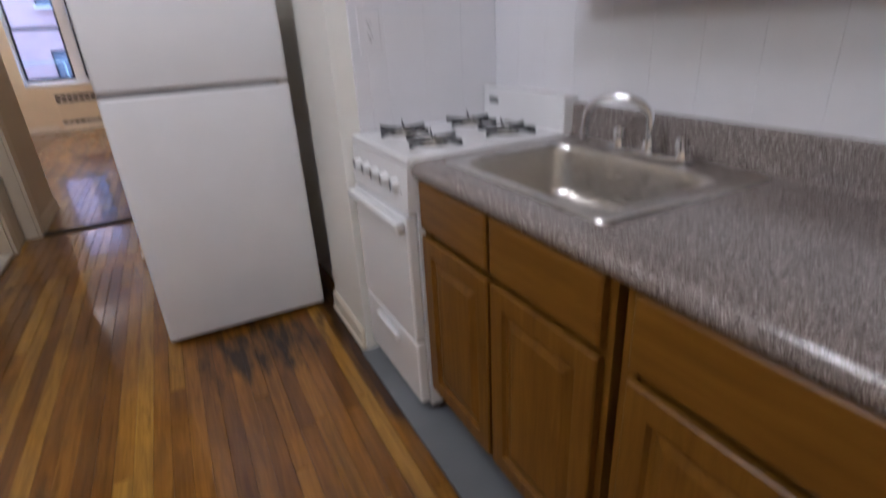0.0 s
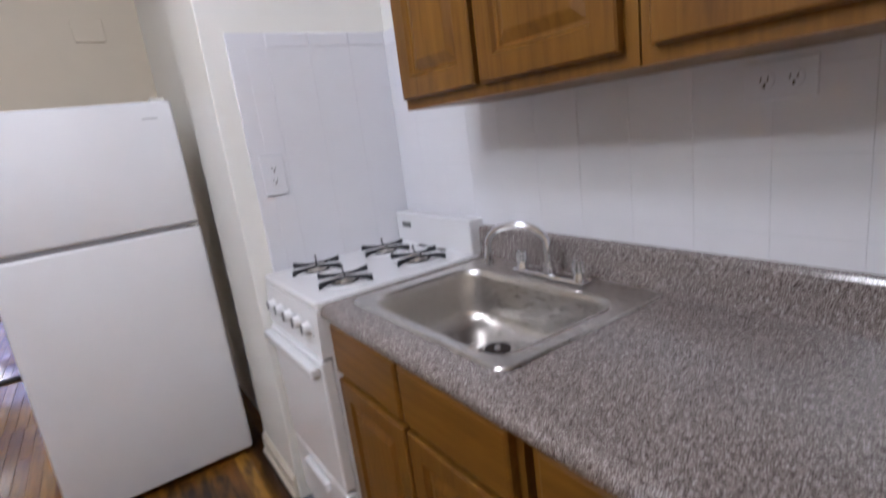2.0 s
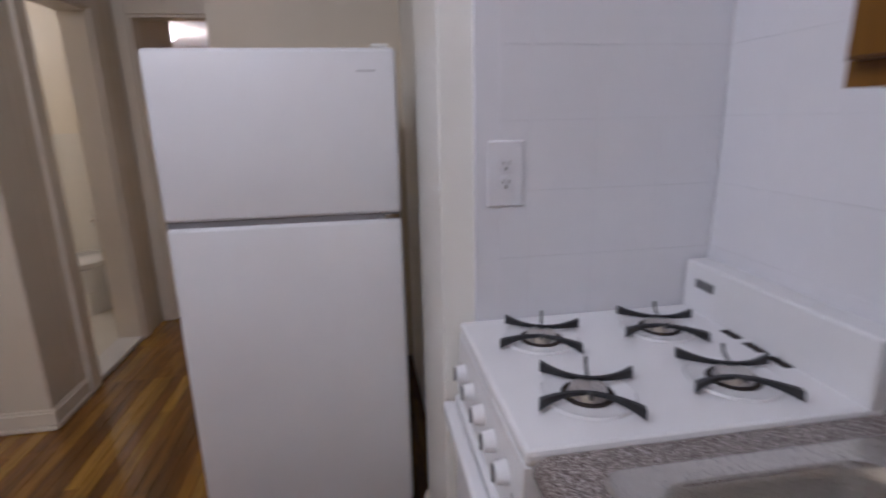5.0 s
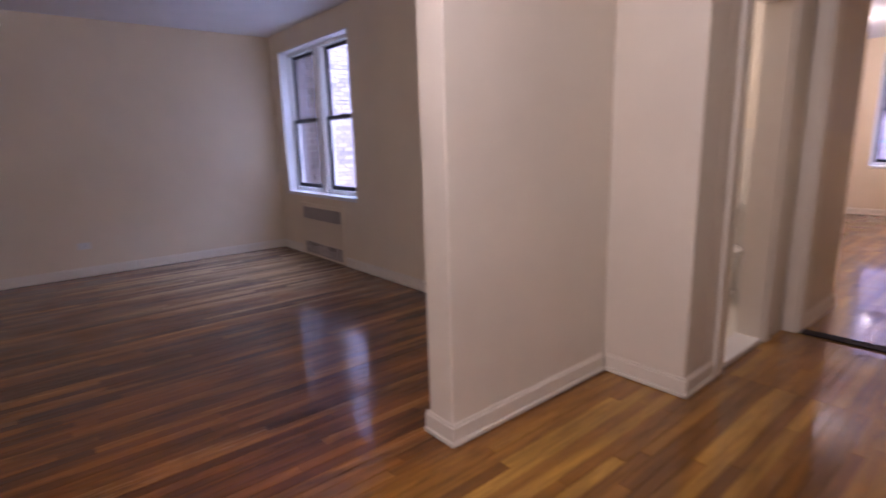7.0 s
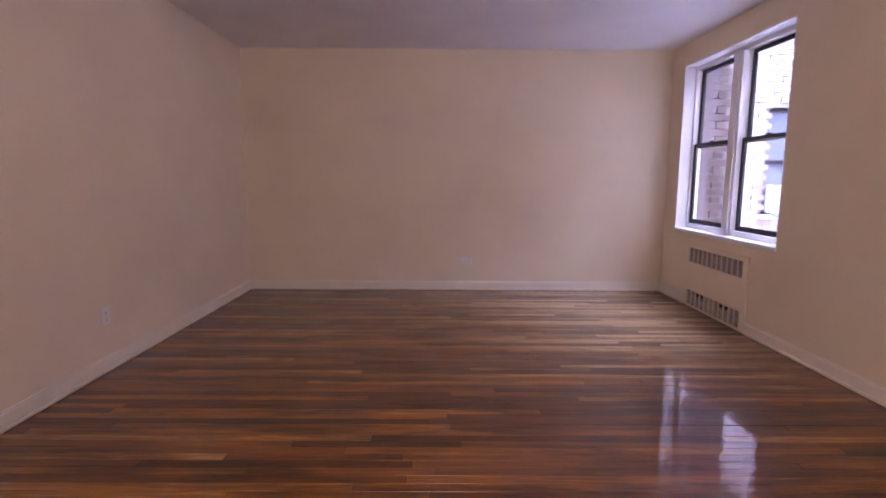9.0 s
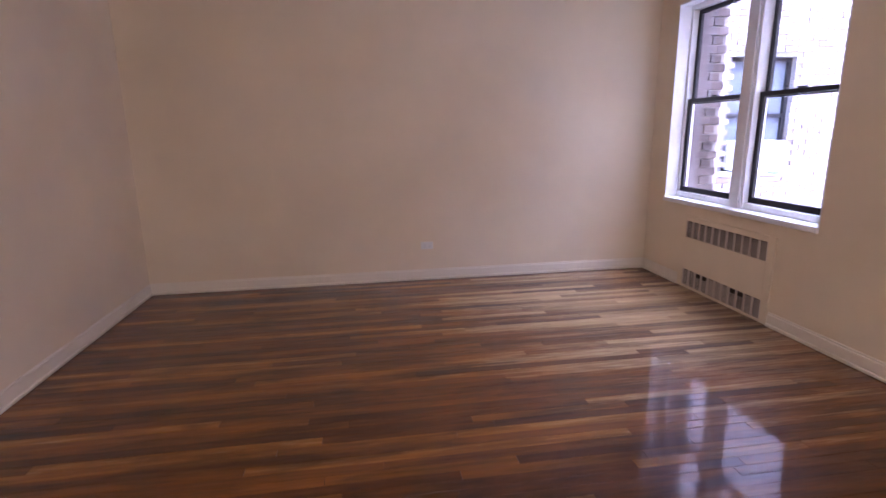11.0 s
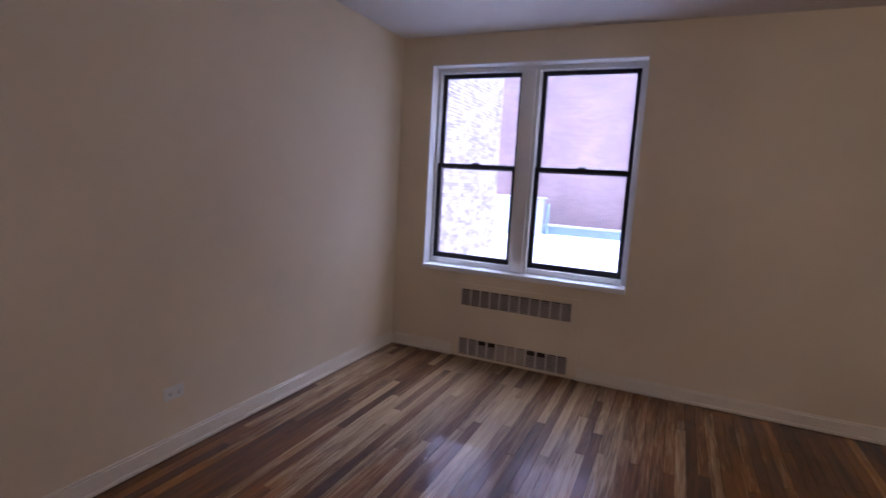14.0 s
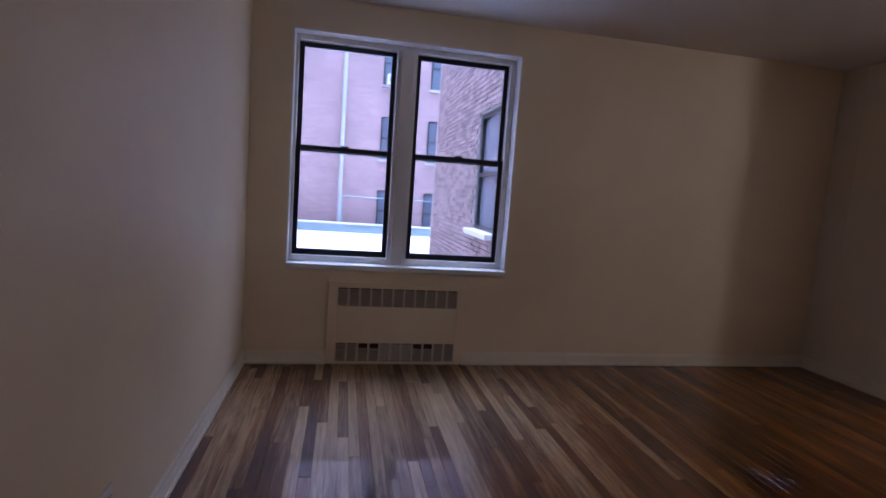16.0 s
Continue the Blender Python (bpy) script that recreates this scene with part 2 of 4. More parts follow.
def brick_mat(name, base, per_object=None):
    m, t, b = mat(name, base, 0.85)
    v, g = coords(t)
    if per_object is None:
        bt = node(t, "ShaderNodeTexBrick", Scale=1.0, Mortar_Size=0.012, Brick_Width=0.215, Row_Height=0.075)
        sp = t.nodes.new("ShaderNodeSeparateXYZ")
        cb = t.nodes.new("ShaderNodeCombineXYZ")
        t.links.new(v, sp.inputs[0])
        t.links.new(sp.outputs["Y"], cb.inputs["X"])
        t.links.new(sp.outputs["Z"], cb.inputs["Y"])
        t.links.new(cb.outputs[0], bt.inputs["Vector"])
        bt.inputs["Color1"].default_value = (*base, 1)
        bt.inputs["Color2"].default_value = (*(c * 0.78 for c in base), 1)
        bt.inputs["Mortar"].default_value = (0.40, 0.34, 0.32, 1)
        col = bt.outputs["Color"]
    else:
        rnd = t.nodes.new("ShaderNodeObjectInfo").outputs["Random"] if per_object else g.outputs["Random Per Island"]
        col = ramp(t, rnd, [(0.0, tuple(c * 0.6 for c in base)), (0.5, base), (1.0, tuple(min(1, c * 1.3) for c in base))])
    col = mixc(t, "MULTIPLY", 0.7, col, ramp(t, noise_tex(t, v, 0.7, 5), [(0.3, (0.75, 0.73, 0.73)), (0.7, (1.1, 1.08, 1.08))]))
    t.links.new(col, b.inputs["Base Color"])
    bump(t, b, noise_tex(t, v, 60, 4), 0.4, 0.004)
    return m


FARBRICK = brick_mat("red_brick_facade", (0.50, 0.30, 0.275))
# pier and reveal brick: the shaded side is put into a darker brown
BRICKSHADE = brick_mat("shaded_brown_brick", (0.10, 0.078, 0.078), True)
BRICKJ = brick_mat("brown_brick_joined", (0.26, 0.18, 0.17), False)
BRICKN = brick_mat("pale_brick_joined", (0.45, 0.37, 0.35), False)
MORTAR = paint("mortar", (0.24, 0.22, 0.21), 0.9, 0.1)
PALE = paint("pale_render", (0.50, 0.49, 0.48), 0.8, 0.08)
GREYB = paint("grey_render", (0.20, 0.21, 0.24), 0.8, 0.15)
ROOF = paint("silver_roof_coating", (0.66, 0.67, 0.66), 0.6, 0.08)
COPING = paint("weathered_coping", (0.24, 0.30, 0.29), 0.6, 0.1)
FARGLASS = enamel("dark_window_glass", (0.13, 0.15, 0.18), 0.08)
ASPH = paint("courtyard_concrete", (0.22, 0.22, 0.21), 0.85, 0.12)


# ---- mesh helpers ----
def bx(bm, x0, y0, z0, x1, y1, z1, bevel=0.0, seg=2):
    r = bmesh.ops.create_cube(bm, size=1.0, matrix=Matrix.Translation(((x0 + x1) / 2, (y0 + y1) / 2, (z0 + z1) / 2)) @ Matrix.Diagonal((abs(x1 - x0), abs(y1 - y0), abs(z1 - z0), 1)))
    if bevel:
        edges = list({e for v in r["verts"] for e in v.link_edges})
        bmesh.ops.bevel(bm, geom=edges, offset=bevel, segments=seg, affect="EDGES", profile=0.5)
    return bm


def cyl(bm, place, r0, r1, h, seg=20, axis="z", caps=True):
    turn = {"z": Matrix(), "y": Matrix.Rotation(radians(-90), 4, "X"), "x": Matrix.Rotation(radians(90), 4, "Y")}[axis]
    bmesh.ops.create_cone(bm, cap_ends=caps, segments=seg, radius1=r0, radius2=r1, depth=h, matrix=Matrix.Translation(place) @ turn @ Matrix.Translation((0, 0, h / 2)))
    return bm


def tube(bm, pts, r, seg=10):
    pts = [Vector(q) for q in pts]
    rings = []
    for i, q in enumerate(pts):
        d = (pts[min(i + 1, len(pts) - 1)] - pts[max(i - 1, 0)]).normalized()
        side = d.orthogonal().normalized() if i == 0 else (side - d * side.dot(d)).normalized()
        up = d.cross(side)
        rings.append([bm.verts.new(q + (side * math.cos(a) + up * math.sin(a)) * r) for a in (2 * math.pi * k / seg for k in range(seg))])
    for a, b in zip(rings, rings[1:]):
        for k in range(seg):
            bm.faces.new((a[k], a[(k + 1) % seg], b[(k + 1) % seg], b[k]))
    bm.faces.new(rings[0][::-1])
    bm.faces.new(rings[-1])
    return bm


def loft(bm, rings, close_last=True, close_first=False):
    vs = [[bm.verts.new(q) for q in r] for r in rings]
    n = len(vs[0])
    for a, b in zip(vs, vs[1:]):
        for k in range(n):
            bm.faces.new((a[k], a[(k + 1) % n], b[(k + 1) % n], b[k]))
    if close_last:
        bm.faces.new(vs[-1])
    if close_first:
        bm.faces.new(vs[0][::-1])
    return bm


def rrect(x0, y0, x1, y1, r, z, n=6):
    out = []
    for cx, cy, a0 in ((x1 - r, y1 - r, 0), (x0 + r, y1 - r, 90), (x0 + r, y0 + r, 180), (x1 - r, y0 + r, 270)):
        for k in range(n + 1):
            a = radians(a0 + 90 * k / n)
            out.append((cx + r * math.cos(a), cy + r * math.sin(a), z))
    return out


def extrude_x(bm, profile, x0, x1):
    """A closed y-z outline drawn out along x."""
    return loft(bm, [[(x0, y, z) for y, z in profile], [(x1, y, z) for y, z in profile]], True, True)


def mesh_of(name, bm, material, smooth=False):
    bmesh.ops.recalc_face_normals(bm, faces=bm.faces)
    me = bpy.data.meshes.new(name)
    bm.to_mesh(me)
    bm.free()
    me.materials.append(material)
    if smooth:
        me.polygons.foreach_set("use_smooth", [True] * len(me.polygons))
        me.set_sharp_from_angle(angle=radians(40))
    return me


def part(name, bm, material, parent=None, label="", smooth=False):
    ob = new(name, mesh_of(name, bm, material, smooth))
    if parent:
        ob.parent = parent
    if label:
        ob["label"] = label
    return ob


def struct(name, bm, material, label="", category=""):
    return tagged(part(name, bm, material), label, category, kind="structure")


def thing(name, place, label, category, group=""):
    ob = new(name)
    ob.empty_display_size = 0.1
    ob.location = place
    return tagged(ob, label, category, group)


def B(*a, **k):
    return bx(bmesh.new(), *a, **k)


def boxes(*bs, bevel=0.0):
    bm = bmesh.new()
    for q in bs:
        bx(bm, *q, bevel=bevel)
    return bm


# ---- large structure ----
H = 2.61
XL, XR, YF, YN = -2.625, 2.0, 8.25, 3.45
WY0, WY1, WZ0, WZ1 = 6.32, 7.974, 0.727, 2.388
struct("ground", B(-40, -40, -3.30, 60, 60, -3.2), ASPH, "grey concrete courtyard ground far below the window", "ground")
struct("subfloor", boxes((-2.9, 0.3, -0.25, 2.3, 8.5, -0.021), (2.3, 0.3, -0.25, 9.65, 4.7, -0.021)), GAP, "dark subfloor showing in the joints between boards", "floor")
struct("ceiling", boxes((-2.9, 0.2, H, 2.3, 8.55, H + 0.25), (2.3, 0.2, H, 9.7, 5.4, H + 0.25)), CEIL, "smooth off-white painted plaster ceiling", "ceiling")
struct("wall_north", B(XL - 0.3, YF, -0.25, XR + 0.3, YF + 0.3, H), WALL, "blank cream plaster wall of the living room", "wall")
struct("wall_west", B(XL - 0.3, YN, -0.25, XL, YF, H), WALL, "blank cream plaster side wall of the living room", "wall")
struct("wall_east", boxes((XR, YN, -0.25, XR + 0.3, WY0, H), (XR, WY1, -0.25, XR + 0.3, YF, H), (XR, WY0, -0.25, XR + 0.3, WY1, WZ0), (XR, WY0, WZ1, XR + 0.3, WY1, H)), WALL, "cream plaster wall with a deep double window opening", "wall")
struct("wall_partition_1", boxes((0.65, 3.29, -0.25, 1.783, YN, H), (1.783, 2.83, -0.25, 2.0, YN, H), (2.0, 2.98, -0.25, 2.3, YN, H), bevel=0.006), HALL, "cream plaster partition end between foyer and living room", "wall")
struct("wall_partition_2", B(XL - 0.3, 3.29, -0.25, -1.29, YN, H, bevel=0.006), HALL, "cream plaster wall beside the living room opening", "wall")
struct("wall_foyer_west", B(-2.3, 0.2, -0.25, -2.0, 3.29, H), HALL, "plain cream foyer wall", "wall")
struct("wall_kitchen_back", B(-2.0, 0.2, -0.25, 0.49, 0.50, H), KITPAINT, "glossy off-white kitchen wall above the worktop", "wall")
struct("wall_kitchen_pier", boxes((0.49, 0.2, -0.25, 0.93, 1.17, H), (0.93, 0.2, -0.25, 2.22, 1.10, H), bevel=0.004), KITPAINT, "glossy off-white pier between stove and refrigerator", "wall")
struct("wall_alcove_back", boxes((2.22, 0.2, -0.25, 3.15, 2.04, H), (3.15, 0.2, -0.25, 3.27, 2.10, H)), HALL, "cream wall behind the refrigerator", "wall")
for wbn, wbq in enumerate(((2.0, 2.83, -0.25, 2.20, 2.98, H), (2.82, 2.83, -0.25, 3.15, 2.98, H), (2.20, 2.83, 2.03, 2.82, 2.98, H), (3.15, 2.74, -0.25, 3.95, 2.98, H), (3.83, 2.98, -0.25, 3.95, 5.6, H))):
    struct("wall_bath_%d" % (wbn + 1), B(*wbq), HALL, "cream hall wall beside the bathroom doorway", "wall")
struct("wall_bedroom_door_head", B(3.15, 2.10, 2.06, 3.27, 2.74, H), HALL, "cream wall above the bedroom doorway", "wall")
struct("wall_bath_far", boxes((2.3, 5.3, -0.25, 3.83, 5.6, H)), BATHP, "warm cream painted bathroom wall", "wall")
struct("wall_bedroom_north", B(3.95, 4.5, -0.25, 9.4, 4.7, H), WALL, "blank cream bedroom wall", "wall")
struct("wall_bedroom_south", B(3.27, 0.2, -0.25, 9.4, 0.5, H), WALL, "blank cream bedroom wall", "wall")
BY0, BY1 = 2.06, 3.68
struct("wall_bedroom_east", boxes((9.4, 0.2, -0.25, 9.7, BY0, H), (9.4, BY1, -0.25, 9.7, 5.5, H), (9.4, BY0, -0.25, 9.7, BY1, WZ0), (9.4, BY0, WZ1, 9.7, BY1, H)), WALL, "cream bedroom wall with a double window", "wall")


def baseboard(x0, y0, x1, y1, nx, ny):
    """A baseboard with shoe and cap along a wall face whose normal is (nx, ny)."""
    bm = bmesh.new()
    for d, z0, z1 in ((0.022, 0.0, 0.022), (0.014, 0.022, 0.088), (0.009, 0.088, 0.102)):
        ax, bx_ = sorted((x0, x1))
        ay, by = sorted((y0, y1))
        if nx:
            ax, bx_ = (ax, ax + d) if nx > 0 else (ax - d, ax)
        else:
            ay, by = (ay, ay + d) if ny > 0 else (ay - d, ay)
        bx(bm, ax, ay, z0 + 0.002, bx_, by, z1 + 0.002, bevel=0.003, seg=1)
    return struct("baseboard", bm, TRIM, "cream gloss painted wooden baseboard", "baseboard")


for run in ((XL, YF, XR, YF, 0, -1), (XL, YN, XL, YF - 0.022, 1, 0), (XR, YN, XR, 6.615, -1, 0), (XR, 7.665, XR, YF - 0.022, -1, 0),
            (0.65, YN, XR - 0.022, YN, 0, 1), (0.65, 3.29, 1.783 - 0.022, 3.29, 0, -1), (0.65, 3.27, 0.65, YN + 0.02, -1, 0), (1.783, 2.81, 1.783, 3.268, -1, 0),
            (1.783, 2.83, 2.09, 2.83, 0, -1), (XL, YN, -1.29, YN, 0, 1), (-2.0, 3.29, -1.29, 3.29, 0, -1), (-1.29, 3.27, -1.29, YN + 0.02, 1, 0),
            (0.50, 1.17, 0.93, 1.17, 0, 1), (2.24, 2.04, 3.15, 2.04, 0, 1), (9.4, 0.5, 9.4, 4.5, -1, 0), (3.95, 4.5, 9.38, 4.5, 0, -1), (3.29, 2.74, 3.95, 2.74, 0, -1),
            (-2.0, 1.3, -2.0, 3.27, 1, 0)):
    baseboard(*run)


def door_trim(name, x0, y0, x1, y1, head, w=0.085, label=""):
    """Casing round an opening, from (x0, y0) to (x1, y1) on a wall face."""
    along_x = abs(x1 - x0) > abs(y1 - y0)
    bm = bmesh.new()
    if along_x:
        for q in ((x0 - w, y0 - 0.02, 0.003, x0, y0, head + w), (x1, y0 - 0.02, 0.003, x1 + w, y0, head + w), (x0, y0 - 0.02, head, x1, y0, head + w)):
            bx(bm, *q, bevel=0.005)
        for q in ((x0 - 0.001, y0, 0.003, x0 + 0.018, y0 + 0.15, head), (x1 - 0.018, y0, 0.003, x1 + 0.001, y0 + 0.15, head), (x0 + 0.018, y0, head - 0.018, x1 - 0.018, y0 + 0.15, head + 0.001)):
            bx(bm, *q, bevel=0.002)
    else:
        for q in ((x0 - 0.02, y0 - w * 0.7, 0.003, x0, y0, head + w), (x0 - 0.02, y1, 0.003, x0, y1 + w * 0.9, head + w), (x0 - 0.02, y0, head, x0, y1, head + w)):
            bx(bm, *q, bevel=0.005)
        for q in ((x0, y0 - 0.001, 0.003, x0 + 0.12, y0 + 0.018, head), (x0, y1 - 0.018, 0.003, x0 + 0.12, y1 + 0.001, head), (x0, y0 + 0.018, head - 0.018, x0 + 0.12, y1 - 0.018, head + 0.001)):
            bx(bm, *q, bevel=0.002)
    return struct(name, bm, TRIM, label, "door frame")


door_trim("trim_bath_door", 2.20, 2.83, 2.82, 2.83, 2.03, 0.10, "thickly painted cream bathroom door frame")
door_trim("trim_bedroom_door", 3.15, 2.10, 3.15, 2.74, 2.06, 0.085, "thickly painted cream bedroom door frame")
struct("threshold_bath", B(2.2, 2.83, 0.0, 2.82, 2.98, 0.03, bevel=0.006), CHINA, "worn white marble bathroom threshold", "threshold")
struct("threshold_bedroom", B(3.15, 2.12, 0.0, 3.24, 2.72, 0.012, bevel=0.004), GAP, "dark wooden bedroom threshold strip", "threshold")


# ---- windows ----
def sash(name, parent, x, y0, y1, z0, z1, rail=0.034):
    s = part(name, boxes((x, y0, z0, x + 0.03, y0 + rail, z1), (x, y1 - rail, z0, x + 0.03, y1, z1), (x, y0 + rail, z0, x + 0.03, y1 - rail, z0 + rail + 0.01), (x, y0 + rail, z1 - rail, x + 0.03, y1 - rail, z1), bevel=0.003), BLACKAL, parent, "black aluminium sash")
    p = part("pane", B(x + 0.013, y0 + rail - 0.004, z0 + rail, x + 0.017, y1 - rail + 0.004, z1 - rail + 0.004), GLASS, s)
    p.visible_shadow = False
    return s


def window(name, xw, y0, y1, label):
    """A pair of double-hung windows in one deep opening, wall face at xw."""
    w = tagged(thing(name, (xw + 0.15, (y0 + y1) / 2, WZ0), label, "window"), kind="structure")
    inv = Matrix.Translation(w.location).inverted()
    ym = (y0 + y1) / 2 + 0.023
    xs = xw + 0.13
    kids = [part("window_frame", boxes((xs - 0.02, y0, WZ0 + 0.03, xw + 0.205, y0 + 0.05, WZ1), (xs - 0.02, y1 - 0.028, WZ0 + 0.03, xw + 0.205, y1, WZ1), (xs - 0.02, y0 + 0.05, WZ1 - 0.045, xw + 0.205, y1 - 0.028, WZ1), (xs - 0.03, y0 + 0.05, WZ0 + 0.03, xw + 0.205, y1 - 0.028, WZ0 + 0.075), bevel=0.004), WINPAINT, w, "white painted wooden frame"),
            part("mullion", boxes((xs - 0.045, ym - 0.074, WZ0 + 0.03, xw + 0.205, ym + 0.074, WZ1 - 0.045), (xs - 0.06, ym - 0.045, WZ0 + 0.03, xs - 0.045, ym + 0.045, WZ1 - 0.045), bevel=0.004), WINPAINT, w, "white painted mullion"),
            part("window_sill", B(xw - 0.018, y0 - 0.0, WZ0 - 0.012, xw + 0.32, y1 + 0.0, WZ0 + 0.028, bevel=0.006), WINPAINT, w, "white painted sill"),
            part("reveal", boxes((xw - 0.002, y1 - 0.008, WZ0 + 0.028, xs - 0.02, y1 + 0.001, WZ1), (xw - 0.002, y0 - 0.001, WZ0 + 0.028, xs - 0.02, y0 + 0.008, WZ1), (xw - 0.002, y0 + 0.008, WZ1 - 0.008, xs - 0.02, y1 - 0.008, WZ1 + 0.001)), WINPAINT, w, "white painted plaster reveal")]
    kids.append(part("brick_reveal", boxes((xw + 0.206, y1 - 0.012, WZ0 + 0.03, xw + 0.3, y1 + 0.001, WZ1), (xw + 0.206, y0 - 0.001, WZ0 + 0.03, xw + 0.3, y0 + 0.012, WZ1), (xw + 0.206, y0 + 0.012, WZ1 - 0.012, xw + 0.3, y1 - 0.012, WZ1 + 0.001)), BRICKSHADE, w, "outer brick reveal, shade in its colour"))
    for a, b in ((ym + 0.076, y1 - 0.028), (y0 + 0.05, ym - 0.076)):
        kids.append(sash("lower_sash", w, xs, a, b, WZ0 + 0.076, 1.61))
        kids.append(sash("upper_sash", w, xs + 0.035, a, b, 1.565, WZ1 - 0.045))
        kids.append(part("sash_lock", B(xs - 0.008, (a + b) / 2 - 0.03, 1.61, xs + 0.022, (a + b) / 2 + 0.03, 1.622, bevel=0.003), BLACKAL, w))
    for k in kids:
        k.matrix_parent_inverse = inv
    return w


window("window_1", XR, WY0, WY1, "white deep-set double window with black sashes")
window("window_2", 9.4, BY0, BY1, "white bedroom double window with black sashes")


def convector(place_x, y0, y1, label):
    """Recessed radiator cover: flush panel, slotted grille above and below."""
    c = thing("radiator_cover", (place_x, (y0 + y1) / 2, 0), label, "radiator cover")
    inv = Matrix.Translation(c.location).inverted()
    x = place_x
    kids = [part(pn, B(x - 0.014, pa, pz, x, pb_, pt, bevel=0.002), WALL, c) for pn, pa, pz, pb_, pt in (("side_strip", y0, 0.004, y0 + 0.065, 0.63), ("side_strip", y1 - 0.065, 0.004, y1, 0.63),
            ("top_strip", y0 + 0.065, 0.585, y1 - 0.065, 0.63), ("panel", y0 + 0.065, 0.165, y1 - 0.065, 0.448), ("bottom_strip", y0 + 0.065, 0.004, y1 - 0.065, 0.025))]
    for z0, z1, low in ((0.448, 0.585, False), (0.025, 0.165, True)):
        # flat dark sheet on the wall face: the hollow's shade as colour
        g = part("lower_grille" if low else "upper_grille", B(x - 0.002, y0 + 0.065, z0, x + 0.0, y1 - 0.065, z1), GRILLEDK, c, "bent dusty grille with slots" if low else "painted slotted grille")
        kids.append(g)
        n = 11
        step = (y1 - y0 - 0.13) / n
        for i in range(n + 1):
            yy = y0 + 0.065 + i * step
            part("bar", B(x - 0.012, yy - 0.008, z0, x - 0.003, yy + 0.008, z1), GRILLE, g)
        for i in range(n):
            gone = low and i in (2, 3, 7, 8)
            bm = bmesh.new()
            for k in range(9):
                zz = z0 + 0.008 + k * (z1 - z0 - 0.012) / 9
                if gone and k > 6:
                    continue
                bx(bm, x - 0.009, y0 + 0.065 + i * step + 0.008, zz, x - 0.004, y0 + 0.065 + (i + 1) * step - 0.008, zz + (0.0085 if low and i in (4, 5, 6) else 0.0055))
            part("slat", bm, GRILLE, g)
    for k in kids:
        k.matrix_parent_inverse = inv
    return c


convector(XR, 6.62, 7.66, "cream painted radiator cover under the window")
convector(9.4, 2.36, 3.40, "cream painted radiator cover under the bedroom window")


def outlet(x, y, z, face, double=False, w=0.073, h=0.115, label="cream painted wall outlet", finish=None):
    """A wall plate with its sockets; face is the wall's normal."""
    o = thing("wall_outlet", (x, y, z), label, "outlet", "wall outlets")
    w = w * 1.62 if double else w
    part("plate", B(-w / 2, -0.006, -h / 2, w / 2, 0.0, h / 2, bevel=0.003), finish or PLASTIC, o)
    cols = (-0.024, 0.024) if double else (0,)
    for cx in cols:
        for cz in (-0.02, 0.02) if not double else (0,):
            s = part("socket", cyl(bmesh.new(), (cx, -0.006, cz), 0.0165, 0.0165, 0.003, 20, "y"), finish or PLASTIC, o, smooth=True)
            s.data.transform(Matrix.Translation((0, -0.003, 0)))
            for sx, szz, ww in ((-0.006, 0.003, 0.002), (0.006, 0.003, 0.002), (0, -0.008, 0.004)):
                part("slot", B(cx + sx - ww / 2, -0.0100, cz + szz - 0.004, cx + sx + ww / 2, -0.0085, cz + szz + 0.004), DARK, s)
    o.rotation_euler = (0, 0, {"-y": 0, "+y": math.pi, "-x": -math.pi / 2, "+x": math.pi / 2}[face])
    return o


outlet(-0.19, YF, 0.33, "-y", True, 0.07, 0.07, "painted-over double outlet low on the blank wall")
outlet(XL, 5.77, 0.36, "+x")
outlet(0.488 - 0.012, 1.028, 1.255, "-x", False, 0.08, 0.142, "white duplex outlet plate on the tiled stove wall", TILE)
outlet(-0.903, 0.515, 1.35, "+y", True, 0.075, 0.07, "double outlet on the tiled wall under the cupboards", TILE)


# ---- courtyard seen through the windows ----
def far_window(house, x, y, z, w, h):
    f = part("window", boxes((x - 0.02, y - w / 2 - 0.05, z, x + 0.05, y - w / 2, z + h), (x - 0.02, y + w / 2, z, x + 0.05, y + w / 2 + 0.05, z + h), (x - 0.02, y - w / 2, z + h - 0.05, x + 0.05, y + w / 2, z + h), (x - 0.02, y - w / 2, z + h * 0.48, x + 0.05, y + w / 2, z + h * 0.48 + 0.06)), BLACKAL, house)
    part("pane", B(x + 0.0, y - w / 2, z, x + 0.02, y + w / 2, z + h), FARGLASS, f)
    part("sill", B(x - 0.08, y - w / 2 - 0.1, z - 0.09, x + 0.02, y + w / 2 + 0.1, z), PALE, f)


opp = thing("apartment_building", (18.6, 6, -3.2), "red brick apartment building across the courtyard with a drainpipe", "building")
opp_kids = [part("wall", B(18.6, -12, -3.2, 26, 30.0, 13.7), FARBRICK, opp), part("roof", B(18.4, -12.2, 13.7, 26, 30.2, 14.1), COPING, opp)]
for wz in (-0.35, 2.48, 5.31, 8.14, 10.97):
    for wy in (5.9, 4.05, 1.2, -3.0):
        far_window(opp, 18.58, wy, wz, 0.72, 1.62)
tube_bm = tube(bmesh.new(), [(18.5, 7.75, -0.1), (18.5, 7.75, 13.6)], 0.075)
opp_kids.append(part("drainpipe", tube_bm, PALE, opp, "pale painted drainpipe", True))
for k in [o for o in bpy.data.objects if o.parent == opp]:
    k.matrix_parent_inverse = Matrix.Translation(opp.location).inverted()

